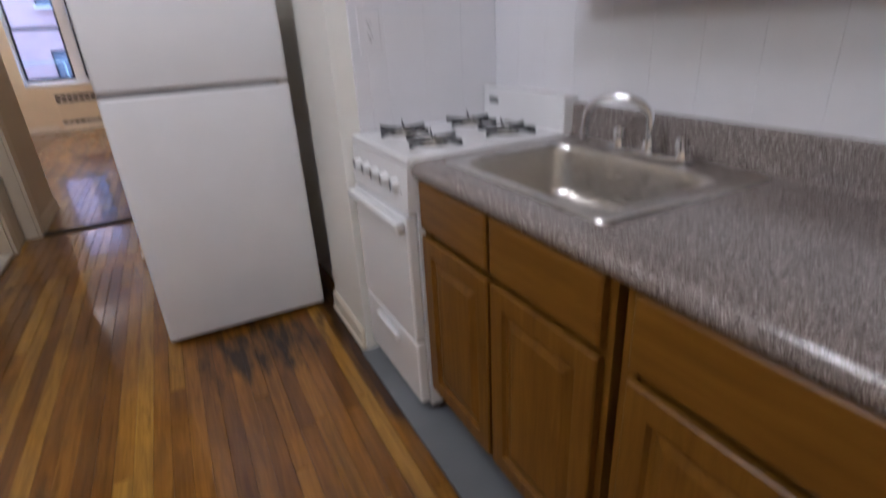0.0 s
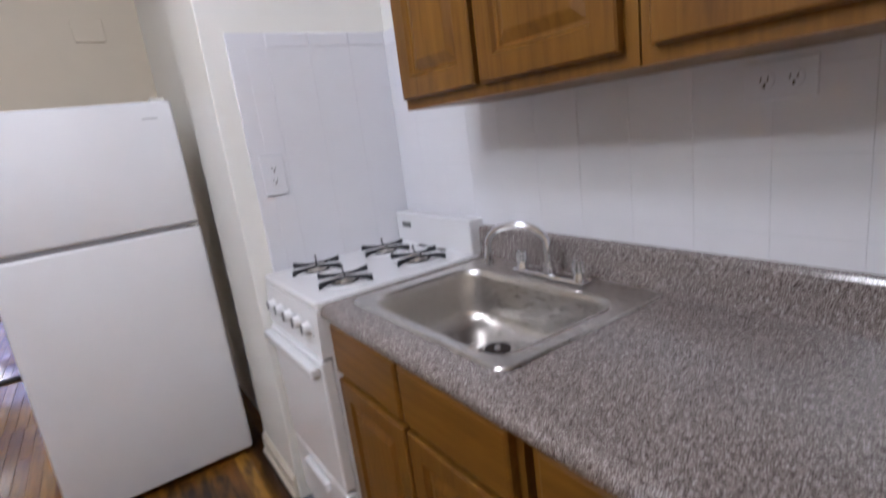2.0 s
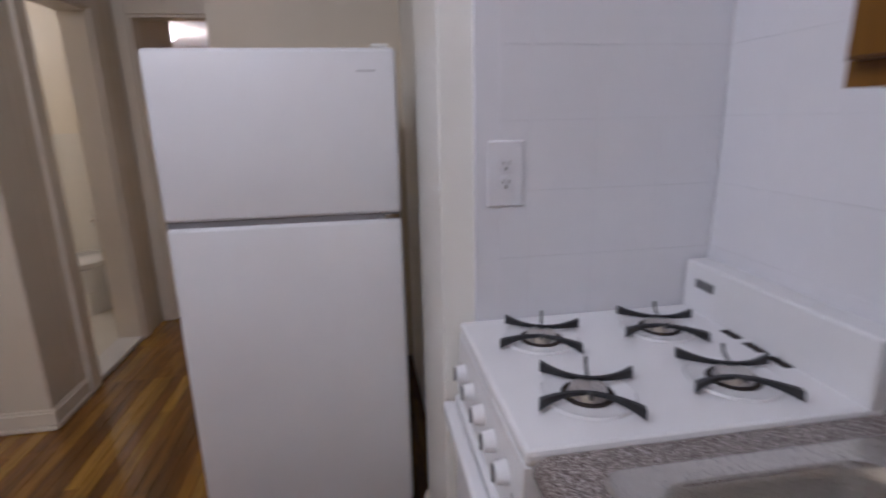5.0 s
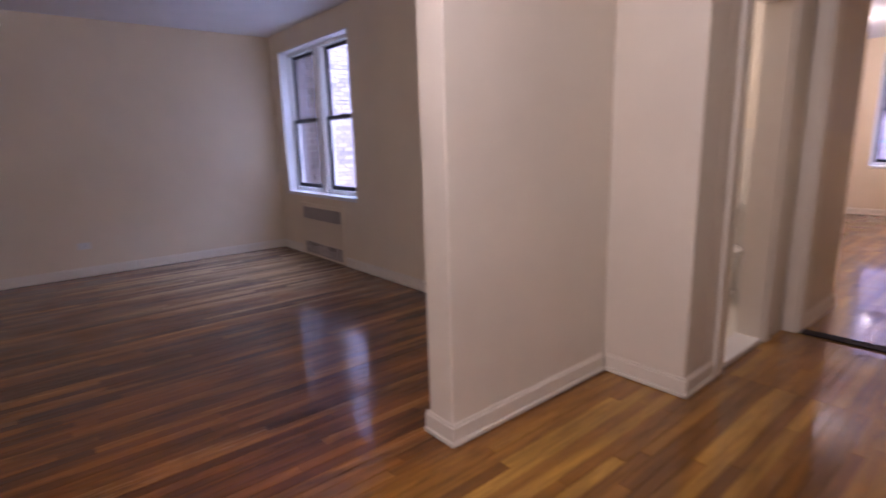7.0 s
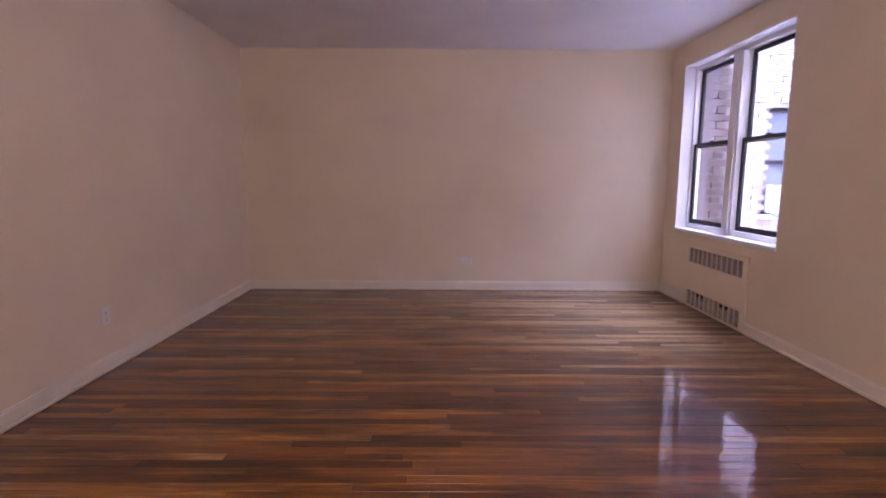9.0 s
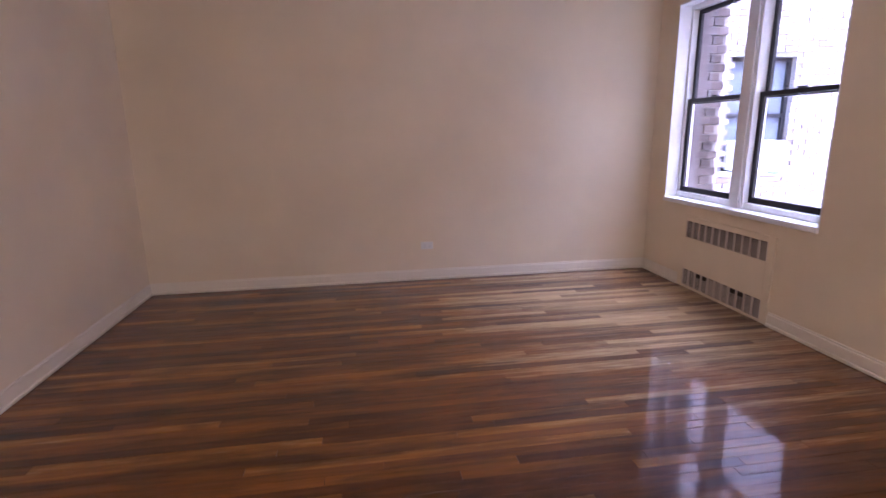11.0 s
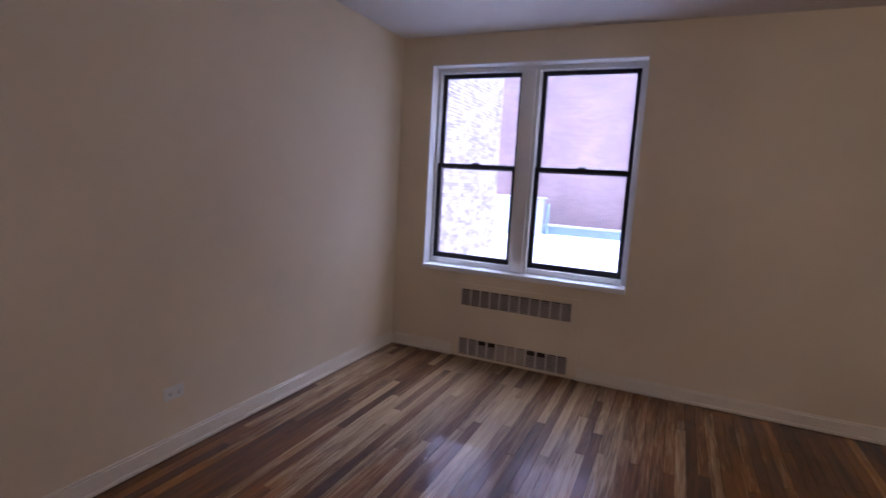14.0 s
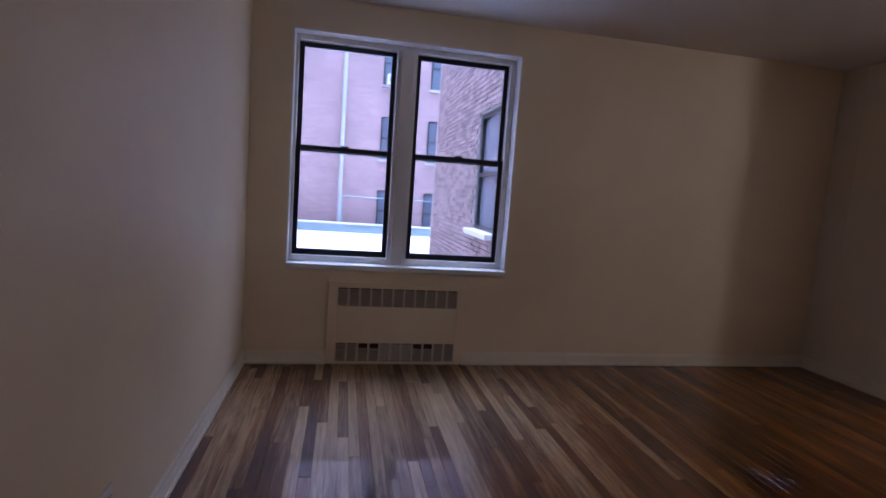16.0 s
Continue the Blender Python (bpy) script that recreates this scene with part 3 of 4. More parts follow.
# bright brick wing that closes the court to the north, with a window and its air conditioner
nwing = thing("house_wing", (7, 10.6, -3.2), "sunlit pale brick wing across the light court with one window", "building")
NY = 10.6
nk = [part("backing", boxes((2.3, NY + 0.02, -3.2, 4.55, NY + 0.25, 8.0), (5.6, NY + 0.02, -3.2, 11.5, NY + 0.25, 8.0), (4.55, NY + 0.02, -3.2, 5.6, NY + 0.25, 0.72), (4.55, NY + 0.02, 2.36, 5.6, NY + 0.25, 8.0)), MORTAR, nwing),
      part("side_wall", B(11.35, NY + 0.25, -3.2, 11.5, 24, 8.0), FARBRICK, nwing),
      part("roof", B(2.3, NY - 0.06, 8.0, 11.6, 24, 8.3), COPING, nwing),
      part("window_sill", B(4.5, NY - 0.09, 0.65, 5.65, NY + 0.15, 0.72, bevel=0.01), PALE, nwing, "pale stone sill"),
      part("window", boxes((4.55, NY + 0.1, 0.72, 4.61, NY + 0.2, 2.36), (5.54, NY + 0.1, 0.72, 5.6, NY + 0.2, 2.36), (4.61, NY + 0.1, 2.3, 5.54, NY + 0.2, 2.36), (4.61, NY + 0.1, 1.5, 5.54, NY + 0.2, 1.56), (4.61, NY + 0.1, 0.72, 5.54, NY + 0.2, 0.76)), BLACKAL, nwing),
      part("pane", B(4.61, NY + 0.14, 0.76, 5.54, NY + 0.15, 2.3), FARGLASS, nwing)]
ac = thing("air_conditioner", (4.98, NY + 0.1, 0.735), "white boxy air conditioner jutting from a courtyard window", "air conditioner")
part("case", B(-0.34, -0.42, 0, 0.34, 0.0, 0.44, bevel=0.02), STOVE, ac)
part("grille", B(-0.22, -0.432, 0.07, 0.22, -0.424, 0.38), GREYB, ac, "grey intake grille")
for k in range(6):
    part("fin", B(-0.22, -0.438, 0.09 + k * 0.05, 0.22, -0.433, 0.105 + k * 0.05), PALEBADGE, ac)
for bxx in (-0.3, 0.26):
    part("bracket", B(bxx, -0.40, -0.05, bxx + 0.04, -0.11, 0.0), COPING, ac)

uac = thing("air_conditioner", (18.45, 5.9, 5.31), "small white window air conditioner in the brick facade", "air conditioner")
part("case", B(-0.22, -0.28, 0.0, 0.12, 0.28, 0.36, bevel=0.015), STOVE, uac)
part("grille", B(-0.232, -0.2, 0.06, -0.222, 0.2, 0.3), GREYB, uac, "grey grille")

roof = thing("low_roof", (10, 8, -0.2), "bright silver-coated flat roof with a weathered coping", "roof")
rk = [part("deck", boxes((3.4, 5.75, -0.6, 17.0, 10.59, -0.30), (9.9, -2.0, -0.6, 17.0, 5.75, -0.30), (11.51, 10.59, -0.6, 17.0, 16.2, -0.30)), ROOF, roof), part("coping", B(16.7, -2.0, -0.30, 17.05, 16.2, -0.02, bevel=0.02), COPING, roof),
      part("coping_cap", B(16.65, -2.0, -0.02, 17.1, 16.2, 0.03, bevel=0.01), PALE, roof),
      part("wall", boxes((3.6, 5.8, -3.2, 17.0, 10.59, -0.6), (10.0, -1.9, -3.2, 17.0, 5.8, -0.6), (11.6, 10.59, -3.2, 17.0, 16.1, -0.6)), FARBRICK, roof)]
for k in rk:
    k.matrix_parent_inverse = Matrix.Translation(roof.location).inverted()
bulk = thing("roof_bulkhead", (16.0, 11.3, -0.3), "low white-coated bulkhead standing on the flat roof", "bulkhead")
part("body", B(-0.5, -0.85, 0.0, 0.55, 0.9, 1.24, bevel=0.03), ROOF, bulk)
part("cap", B(-0.56, -0.91, 1.24, 0.61, 0.96, 1.32, bevel=0.02), PALE, bulk, "pale metal cap")
part("vent_pipe", cyl(bmesh.new(), (0.35, -1.02, 0.0), 0.07, 0.07, 1.1, 14), COPING, bulk, "weathered green vent pipe", True)
rail = thing("roof_railing", (16.9, 5.2, 0.03), "thin grey metal railing along the roof edge", "railing")
part("rail", tube(bmesh.new(), [(0, -3.0, 0.95), (0, 2.45, 0.95)], 0.02), COPING, rail)
for py in (-3.0, -1.2, 0.62, 2.45):
    part("post", tube(bmesh.new(), [(0, py, 0), (0, py, 0.97)], 0.025), COPING, rail)

# brick wing of the same house, with a window in it
wing = thing("house_wing", (6, 5.5, -3.2), "brown brick wing of the house beside the window", "building")
wk = [part("backing", boxes((2.3, 5.45, -3.2, 4.85, 5.57, 6.2), (6.0, 5.45, -3.2, 9.7, 5.57, 6.2), (4.85, 5.45, -3.2, 6.0, 5.57, 0.80), (4.85, 5.45, 2.56, 6.0, 5.57, 6.2)), MORTAR, wing),
      part("window_sill", B(4.8, 5.5, 0.74, 6.05, 5.72, 0.82, bevel=0.01), PALE, wing),
      part("window", boxes((4.85, 5.47, 0.82, 4.92, 5.55, 2.56), (5.93, 5.47, 0.82, 6.0, 5.55, 2.56), (4.92, 5.47, 2.5, 5.93, 5.55, 2.56), (4.92, 5.47, 1.62, 5.93, 5.55, 1.68), (4.92, 5.47, 0.82, 5.93, 5.55, 0.88)), BLACKAL, wing),
      part("pane", B(4.92, 5.49, 0.88, 5.93, 5.50, 2.5), FARGLASS, wing),
      part("end_wall", boxes((9.7, 0.2, -3.2, 9.8, BY0, 6.2), (9.7, BY1, -3.2, 9.8, 5.6, 6.2), (9.7, BY0, -3.2, 9.8, BY1, WZ0 - 0.015), (9.7, BY0, WZ1, 9.8, BY1, 6.2)), FARBRICK, wing)]


def brick_runs(x0, x1, z0, z1, keep=None):
    out = []
    row, z = 0, z0
    while z < z1:
        x = x0 - (0.11 if row % 2 else 0)
        while x < x1:
            a, b = max(x, x0), min(x + 0.208, x1)
            if b - a > 0.03 and (keep is None or keep((a + b) / 2, z)):
                out.append((a, b, z))
            x += 0.22
        row, z = row + 1, z + 0.078
    return out


bm = bmesh.new()
for a, b, z in brick_runs(2.3, 9.78, -0.6, 5.4, lambda x, z: not (4.8 < x < 6.05 and 0.72 < z < 2.56)):
    d = 5.585 + random.uniform(-0.003, 0.004)
    vs = [bm.verts.new(q) for q in ((a, 5.57, z), (b, 5.57, z), (b, 5.57, z + 0.067), (a, 5.57, z + 0.067), (a, d, z), (b, d, z), (b, d, z + 0.067), (a, d, z + 0.067))]
    for f in ((4, 5, 6, 7), (0, 1, 5, 4), (1, 2, 6, 5), (2, 3, 7, 6), (3, 0, 4, 7)):
        bm.faces.new([vs[i] for i in f])
bw = part("bricks", bm, BRICKJ, wing)
bw["kind"] = "stuff"
wk.append(bw)
for k in wk:
    k.matrix_parent_inverse = Matrix.Translation(wing.location).inverted()

bm = bmesh.new()
for a, b, z in brick_runs(2.62, 11.5, -0.3, 6.4, lambda x, z: not (4.5 < x < 5.65 and 0.62 < z < 2.36)):
    d = NY + random.uniform(-0.003, 0.004)
    vs = [bm.verts.new(q) for q in ((a, NY + 0.02, z), (b, NY + 0.02, z), (b, NY + 0.02, z + 0.067), (a, NY + 0.02, z + 0.067), (a, d, z), (b, d, z), (b, d, z + 0.067), (a, d, z + 0.067))]
    for f in ((5, 4, 7, 6), (0, 4, 5, 1), (1, 5, 6, 2), (2, 6, 7, 3), (3, 7, 4, 0)):
        bm.faces.new([vs[i] for i in f])
nb = part("bricks", bm, BRICKN, nwing)
nb["kind"] = "stuff"
nk.append(nb)
for k in nk:
    k.matrix_parent_inverse = Matrix.Translation(nwing.location).inverted()

# brick pier that juts out beside the window
pier = thing("brick_pier", (2.45, 8.5, -3.2), "brown brick pier jutting out beside the window, shade in its colour", "wall")
pb = part("backing", boxes((2.302, 8.096, -3.2, 2.56, 9.0, 6.2)), MORTAR, pier)
pb.matrix_parent_inverse = Matrix.Translation(pier.location).inverted()
me = mesh_of("brick", B(0, -0.014, 0, 0.208, 0.0, 0.067, bevel=0.002, seg=1), BRICKSHADE)
half = mesh_of("brick", B(0, -0.014, 0, 0.098, 0.0, 0.067, bevel=0.002, seg=1), BRICKSHADE)
for a, b, z in brick_runs(2.305, 2.565, 0.3, 3.4):
    o = new("brick", me if b - a > 0.15 else half)
    o.parent = pier
    o.location = Vector((a if b - a > 0.15 else min(a, b - 0.098), 8.096 + random.uniform(-0.002, 0.002), z)) - pier.location


# ---- kitchen ----
def cabinet_door(name, parent, x0, x1, z0, z1, y, panel=True, label=""):
    """A raised-panel front, facing +y."""
    def ring(i, d):
        return [(x0 + i, y + d, z0 + i), (x1 - i, y + d, z0 + i), (x1 - i, y + d, z1 - i), (x0 + i, y + d, z1 - i)]
    steps = [(0, 0), (0, 0.015), (0.004, 0.019)]
    if panel:
        steps += [(0.052, 0.019), (0.058, 0.010), (0.066, 0.009), (0.088, 0.017), (0.092, 0.018)]
    else:
        steps += [(0.008, 0.020)]
    return part(name, loft(bmesh.new(), [ring(*s) for s in steps], True, True), OAK if panel else OAKX, parent, label)


def cabinet(name, x0, x1, z0, z1, yb, yf, fronts, label, toe=0.0):
    c = thing(name, ((x0 + x1) / 2, (yb + yf) / 2, z0 if not toe else 0.006), label, "cabinet", "kitchen cabinets")
    inv = Matrix.Translation(c.location).inverted()
    kids = [part("side_panel", B(x0, yb, z0, x0 + 0.018, yf - 0.018, z1), OAK, c), part("side_panel", B(x1 - 0.018, yb, z0, x1, yf - 0.018, z1), OAK, c),
            part("bottom_panel", B(x0 + 0.018, yb, z0, x1 - 0.018, yf - 0.018, z0 + 0.018), OAKX, c), part("back_panel", B(x0 + 0.018, yb, z0 + 0.018, x1 - 0.018, yb + 0.006, z1 - 0.018), OAK, c)]
    if not toe:
        kids.append(part("top_panel", B(x0 + 0.018, yb, z1 - 0.018, x1 - 0.018, yf - 0.018, z1), OAKX, c))
    fr = [(x0, yf - 0.018, z0, x0 + 0.035, yf, z1), (x1 - 0.035, yf - 0.018, z0, x1, yf, z1), (x0 + 0.035, yf - 0.018, z0, x1 - 0.035, yf, z0 + 0.03), (x0 + 0.035, yf - 0.018, z1 - 0.03, x1 - 0.035, yf, z1)]
    kids.append(part("face_frame", boxes(*fr), OAK, c))
    kids.append(part("inside", boxes((x0 + 0.035, yf - 0.016, z0 + 0.03, x1 - 0.035, yf - 0.012, z1 - 0.03)), OAK, c))
    if toe:
        kids.append(part("toe_kick", B(x0, yb, 0.006, x1, yf - 0.075, z0), LINO, c, "grey toe kick"))
    for kind, a, b, lo, hi in fronts:
        kids.append(cabinet_door(kind, c, a, b, lo, hi, yf + 0.001, kind == "door"))
    for k in kids:
        k.matrix_parent_inverse = inv
    return c


YB, YFC = 0.515, 1.092
cabinet("base_cabinet", -0.778, -0.018, 0.118, 0.868, YB, YFC, (("drawer", -0.388, -0.030, 0.712, 0.855), ("drawer", -0.760, -0.402, 0.712, 0.855), ("door", -0.388, -0.030, 0.135, 0.690), ("door", -0.760, -0.402, 0.135, 0.690)), "honey oak sink cabinet with two doors under the worktop", 0.1)
cabinet("base_cabinet", -1.640, -0.800, 0.118, 0.868, YB, YFC, (("drawer", -1.620, -0.828, 0.712, 0.855), ("door", -1.216, -0.828, 0.135, 0.690), ("door", -1.620, -1.232, 0.135, 0.690)), "honey oak base cabinet with one wide drawer", 0.1)
# solid near-black strip gives the cabinet gap its shade
struct("filler_strip", B(-0.800, YB, 0.118, -0.778, YFC - 0.025, 0.868), DARK, "near-black strip for the shade in the gap between two cabinets", "trim")
UZ0, UZ1, UYF = 1.397, 2.20, 0.800
cabinet("wall_cabinet", -0.815, -0.093, UZ0, UZ1, 0.516, UYF, (("door", -0.414, -0.106, UZ0 + 0.027, UZ1 - 0.02), ("door", -0.787, -0.432, UZ0 + 0.027, UZ1 - 0.02)), "honey oak wall cupboard with two raised-panel doors")
cabinet("wall_cabinet", -1.660, -0.819, UZ0, UZ1, 0.516, UYF, (("door", -1.635, -0.845, UZ0 + 0.027, UZ1 - 0.02),), "honey oak wall cupboard with a wide raised-panel door")

# worktop with a rolled front edge and an upstand
top = thing("worktop", (-0.8, 0.8, 0.868), "speckled brown and grey laminate worktop with upstand", "worktop")
prof = [(0.515, 0.870), (1.075, 0.870), (1.080, 0.858), (1.098, 0.858)]
prof += [(1.098 + 0.026 * math.cos(radians(q)), 0.884 + 0.026 * math.sin(radians(q))) for q in range(-80, 91, 10)]
prof += [(1.03, 0.910)]
backp = [(0.515, 0.868), (0.565, 0.870), (0.565, 0.910), (0.552, 0.912), (0.545, 0.918), (0.543, 0.930), (0.540, 1.000), (0.536, 1.008), (0.515, 1.010)]
bm = bmesh.new()
for a, b in ((-2.0, -0.640), (-0.105, -0.014)):
    extrude_x(bm, [(0.565, 0.870), *prof[1:], (0.565, 0.910)], a, b)
extrude_x(bm, [(1.03, 0.870), *prof[1:]], -0.640, -0.105)
extrude_x(bm, [(0.565, 0.870), (0.620, 0.870), (0.620, 0.910), (0.565, 0.910)], -0.640, -0.105)
w1 = part("slab", bm, LAM, top, smooth=True)
w2 = part("upstand", extrude_x(bmesh.new(), backp, -2.0, -0.014), LAM, top)
for k in (w1, w2):
    k.matrix_parent_inverse = Matrix.Translation(top.location).inverted()

# sink
sink = thing("kitchen_sink", (-0.365, 0.80, 0.912), "drop-in brushed stainless steel sink in the worktop", "sink")
SX0, SX1, SY0, SY1 = -0.330, 0.300, -0.245, 0.252
rings = [rrect(SX0, SY0, SX1, SY1, 0.030, -0.001), rrect(SX0 + 0.004, SY0 + 0.004, SX1 - 0.004, SY1 - 0.004, 0.028, 0.004), rrect(SX0 + 0.016, SY0 + 0.016, SX1 - 0.016, SY1 - 0.016, 0.022, 0.003)]
ix0, ix1, iy0, iy1 = SX0 + 0.036, SX1 - 0.036, SY0 + 0.098, SY1 - 0.030
for ins, z, r in ((0.0, 0.001, 0.075), (0.004, -0.004, 0.075), (0.008, -0.02, 0.075), (0.014, -0.120, 0.075), (0.022, -0.145, 0.075), (0.042, -0.160, 0.07), (0.075, -0.166, 0.05)):
    rings.append(rrect(ix0 + ins, iy0 + ins, ix1 - ins, iy1 - ins, r, z))
part("basin", loft(bmesh.new(), rings), STEEL, sink, smooth=True)
bm = cyl(bmesh.new(), (0.025, -0.025, -0.1655), 0.056, 0.050, 0.004, 28)
dr = part("drain", bm, CHROME, sink, "chrome drain ring", True)
part("strainer", cyl(bmesh.new(), (0.025, -0.025, -0.1614), 0.036, 0.036, 0.002, 24), DARK, dr)
part("strainer_knob", cyl(bmesh.new(), (0.025, -0.025, -0.1592), 0.010, 0.007, 0.008, 16), CHROME, dr, smooth=True)

# faucet
fau = thing("faucet", (-0.385, 0.605, 0.9155), "chrome two-handle faucet with a curved swivel spout", "faucet")
part("base", boxes((-0.128, -0.020, 0.0, 0.128, 0.020, 0.011), bevel=0.005), CHROME, fau)
arc = [(0, 0, 0.01), (0, 0, 0.062)]
for k in range(1, 13):
    a = math.pi * k / 12
    rx = 0.075
    arc.append((rx * 1.05 * (1 - math.cos(a)), rx * 0.5 * (1 - math.cos(a)), 0.078 + 0.066 * math.sin(a) ** 0.8))
arc.append((0.158, 0.075, 0.045))
part("spout", tube(bmesh.new(), arc, 0.0105, 14), CHROME, fau, smooth=True)
part("aerator", cyl(bmesh.new(), (0.158, 0.075, 0.030), 0.014, 0.013, 0.03, 18), CHROME, fau, "chrome spout end", True)
part("collar", cyl(bmesh.new(), (0, 0, 0.012), 0.018, 0.015, 0.03, 20), CHROME, fau, smooth=True)
for hx in (-0.102, 0.102):
    h = part("handle_base", cyl(bmesh.new(), (hx, 0, 0.009), 0.017, 0.012, 0.022, 20), CHROME, fau, smooth=True)
    bm = bmesh.new()
    for k in range(8):
        a = math.pi * 2 * k / 8
        cyl(bm, (hx + 0.011 * math.cos(a), 0.011 * math.sin(a), 0.030), 0.0060, 0.0060, 0.028, 8)
    cyl(bm, (hx, 0, 0.030), 0.0135, 0.012, 0.031, 16)
    part("knob", bm, CHROME, h, "fluted chrome knob", True)

# stove
st = thing("gas_stove", (0.228, 0.85, 0.008), "narrow white enamel four-burner gas stove", "stove")
SW = 0.242
part("body", boxes((-SW, -0.30, 0.04, SW, 0.262, 0.885)), STOVE, st)
part("foot_rail", boxes((-SW + 0.02, -0.28, 0.0, SW - 0.02, 0.22, 0.04)), DARK, st)
ctop = part("cooktop", B(-SW - 0.002, -0.30, 0.885, SW + 0.002, 0.285, 0.912, bevel=0.008), STOVE, st)
part("control_panel", loft(bmesh.new(), [[(x, 0.262, 0.745), (x, 0.292, 0.745), (x, 0.285, 0.884), (x, 0.262, 0.884)] for x in (-SW, SW)], True, True), STOVE, st)
for k in range(5):
    kn = part("knob", cyl(bmesh.new(), (-0.165 + k * 0.0825, 0.288, 0.822), 0.021, 0.017, 0.022, 20, "y"), STOVE, st, smooth=True)
    part("pointer", B(-0.165 + k * 0.0825 - 0.003, 0.309, 0.808, -0.165 + k * 0.0825 + 0.003, 0.314, 0.838), BADGE, kn)
    for s in (-1, 1):
        part("mark", B(-0.165 + k * 0.0825 + s * 0.03 - 0.004, 0.2885, 0.800, -0.165 + k * 0.0825 + s * 0.03 + 0.004, 0.2900, 0.806), BADGE, st)
od = part("oven_door", B(-SW + 0.004, 0.262, 0.305, SW - 0.004, 0.300, 0.735, bevel=0.008), STOVE, st)
part("oven_handle", boxes((-SW + 0.01, 0.300, 0.690, SW - 0.01, 0.330, 0.722), bevel=0.008), STOVE, od, "white full-width handle")
bd = part("broiler_door", B(-SW + 0.004, 0.262, 0.055, SW - 0.004, 0.298, 0.295, bevel=0.008), STOVE, st)
part("broiler_handle", boxes((-0.10, 0.298, 0.235, 0.10, 0.318, 0.268), bevel=0.006), STOVE, bd, "white pull handle")
bg = part("backguard", B(-SW, -0.332, 0.885, SW, -0.272, 1.028, bevel=0.006), STOVE, st)
part("badge", B(0.135, -0.272, 0.972, 0.195, -0.2695, 0.992), BADGE, bg, "small grey maker's badge")
for k in range(3):
    part("vent_slot", B(-0.10 + k * 0.065, -0.270, 0.912, -0.055 + k * 0.065, -0.252, 0.9135), DARK, ctop)


def burner(px, py):
    z = 0.912
    def circle(r, zz):
        return [(px + r * math.cos(2 * math.pi * k / 28), py + r * math.sin(2 * math.pi * k / 28), zz) for k in range(28)]
    b = part("drip_bowl", loft(bmesh.new(), [circle(r, zz) for r, zz in ((0.080, z + 0.0005), (0.077, z + 0.005), (0.072, z + 0.003), (0.046, z + 0.0012))]), STOVE, st, "shallow white enamel drip bowl", True)
    part("throat", loft(bmesh.new(), [circle(0.045, z + 0.0016), circle(0.044, z + 0.003), circle(0.036, z + 0.0032)]), DARK, b, "dark burner throat")
    part("burner_cap", cyl(bmesh.new(), (px, py, z + 0.003), 0.034, 0.029, 0.014, 24), STEEL, b, "dull metal burner cap", True)
    ca, sa = math.cos(radians(-20)), math.sin(radians(-20))

    def turned(dx, dy, zz):
        return (px + dx * ca - dy * sa, py + dx * sa + dy * ca, zz)

    # two bowed blades back to back, low in the middle and flared at the ends
    for s in (-1, 1):
        rings = []
        for k in range(13):
            u = k / 6 - 1
            top, low = z + 0.020 + 0.003 * u * u, z + 0.014 - 0.009 * u * u
            w = 0.0036 + 0.0030 * abs(u) ** 3
            rings.append([turned(s * (0.025 + 0.042 * u * u) + e, 0.080 * u, h) for e, h in ((-w, low), (w, low), (w, top), (-w, top))])
        gr = part("grate", loft(bmesh.new(), rings, True, True), BLACK, b, "black cast iron grate")
        part("prong", tube(bmesh.new(), [turned(s * 0.025, 0, z + 0.019), turned(s * 0.058, 0, z + 0.025), turned(s * 0.066, 0, z + 0.038)], 0.0028, 6), BLACK, gr)


for gx in (-0.115, 0.115):
    for gy in (-0.135, 0.135):
        burner(gx, gy)

# refrigerator
fr = thing("refrigerator", (0.972, 1.57, 0.0), "white top-freezer refrigerator with textured doors", "refrigerator")
FW = 0.35
part("case", B(0.072, -FW + 0.004, 0.06, 0.71, FW - 0.004, 1.572, bevel=0.012), FRIDGE, fr)
part("gasket", boxes((0.058, -FW + 0.012, 0.07, 0.073, FW - 0.012, 1.565)), GASKET, fr)
part("base_grille", B(0.05, -FW + 0.01, 0.008, 0.10, FW - 0.01, 0.06), DARK, fr)
ld = part("lower_door", B(0.0, -FW, 0.028, 0.060, FW, 1.074, bevel=0.014, seg=3), FRIDGE, fr, "tall lower door", True)
ud = part("freezer_door", B(0.0, -FW, 1.092, 0.060, FW, 1.580, bevel=0.014, seg=3), FRIDGE, fr, "freezer door", True)
part("door_gap", B(0.012, -FW + 0.004, 1.072, 0.058, FW - 0.004, 1.094), GASKET, fr)
part("hinge", B(0.002, -FW + 0.006, 1.077, 0.04, -FW + 0.055, 1.089), CHROME, fr)
part("top_hinge", B(0.015, -FW + 0.02, 1.580, 0.07, -FW + 0.07, 1.592, bevel=0.003), PLASTIC, fr)
part("badge", B(-0.0015, -FW + 0.06, 1.512, 0.001, -FW + 0.115, 1.518), PALEBADGE, ud, "thin grey badge")

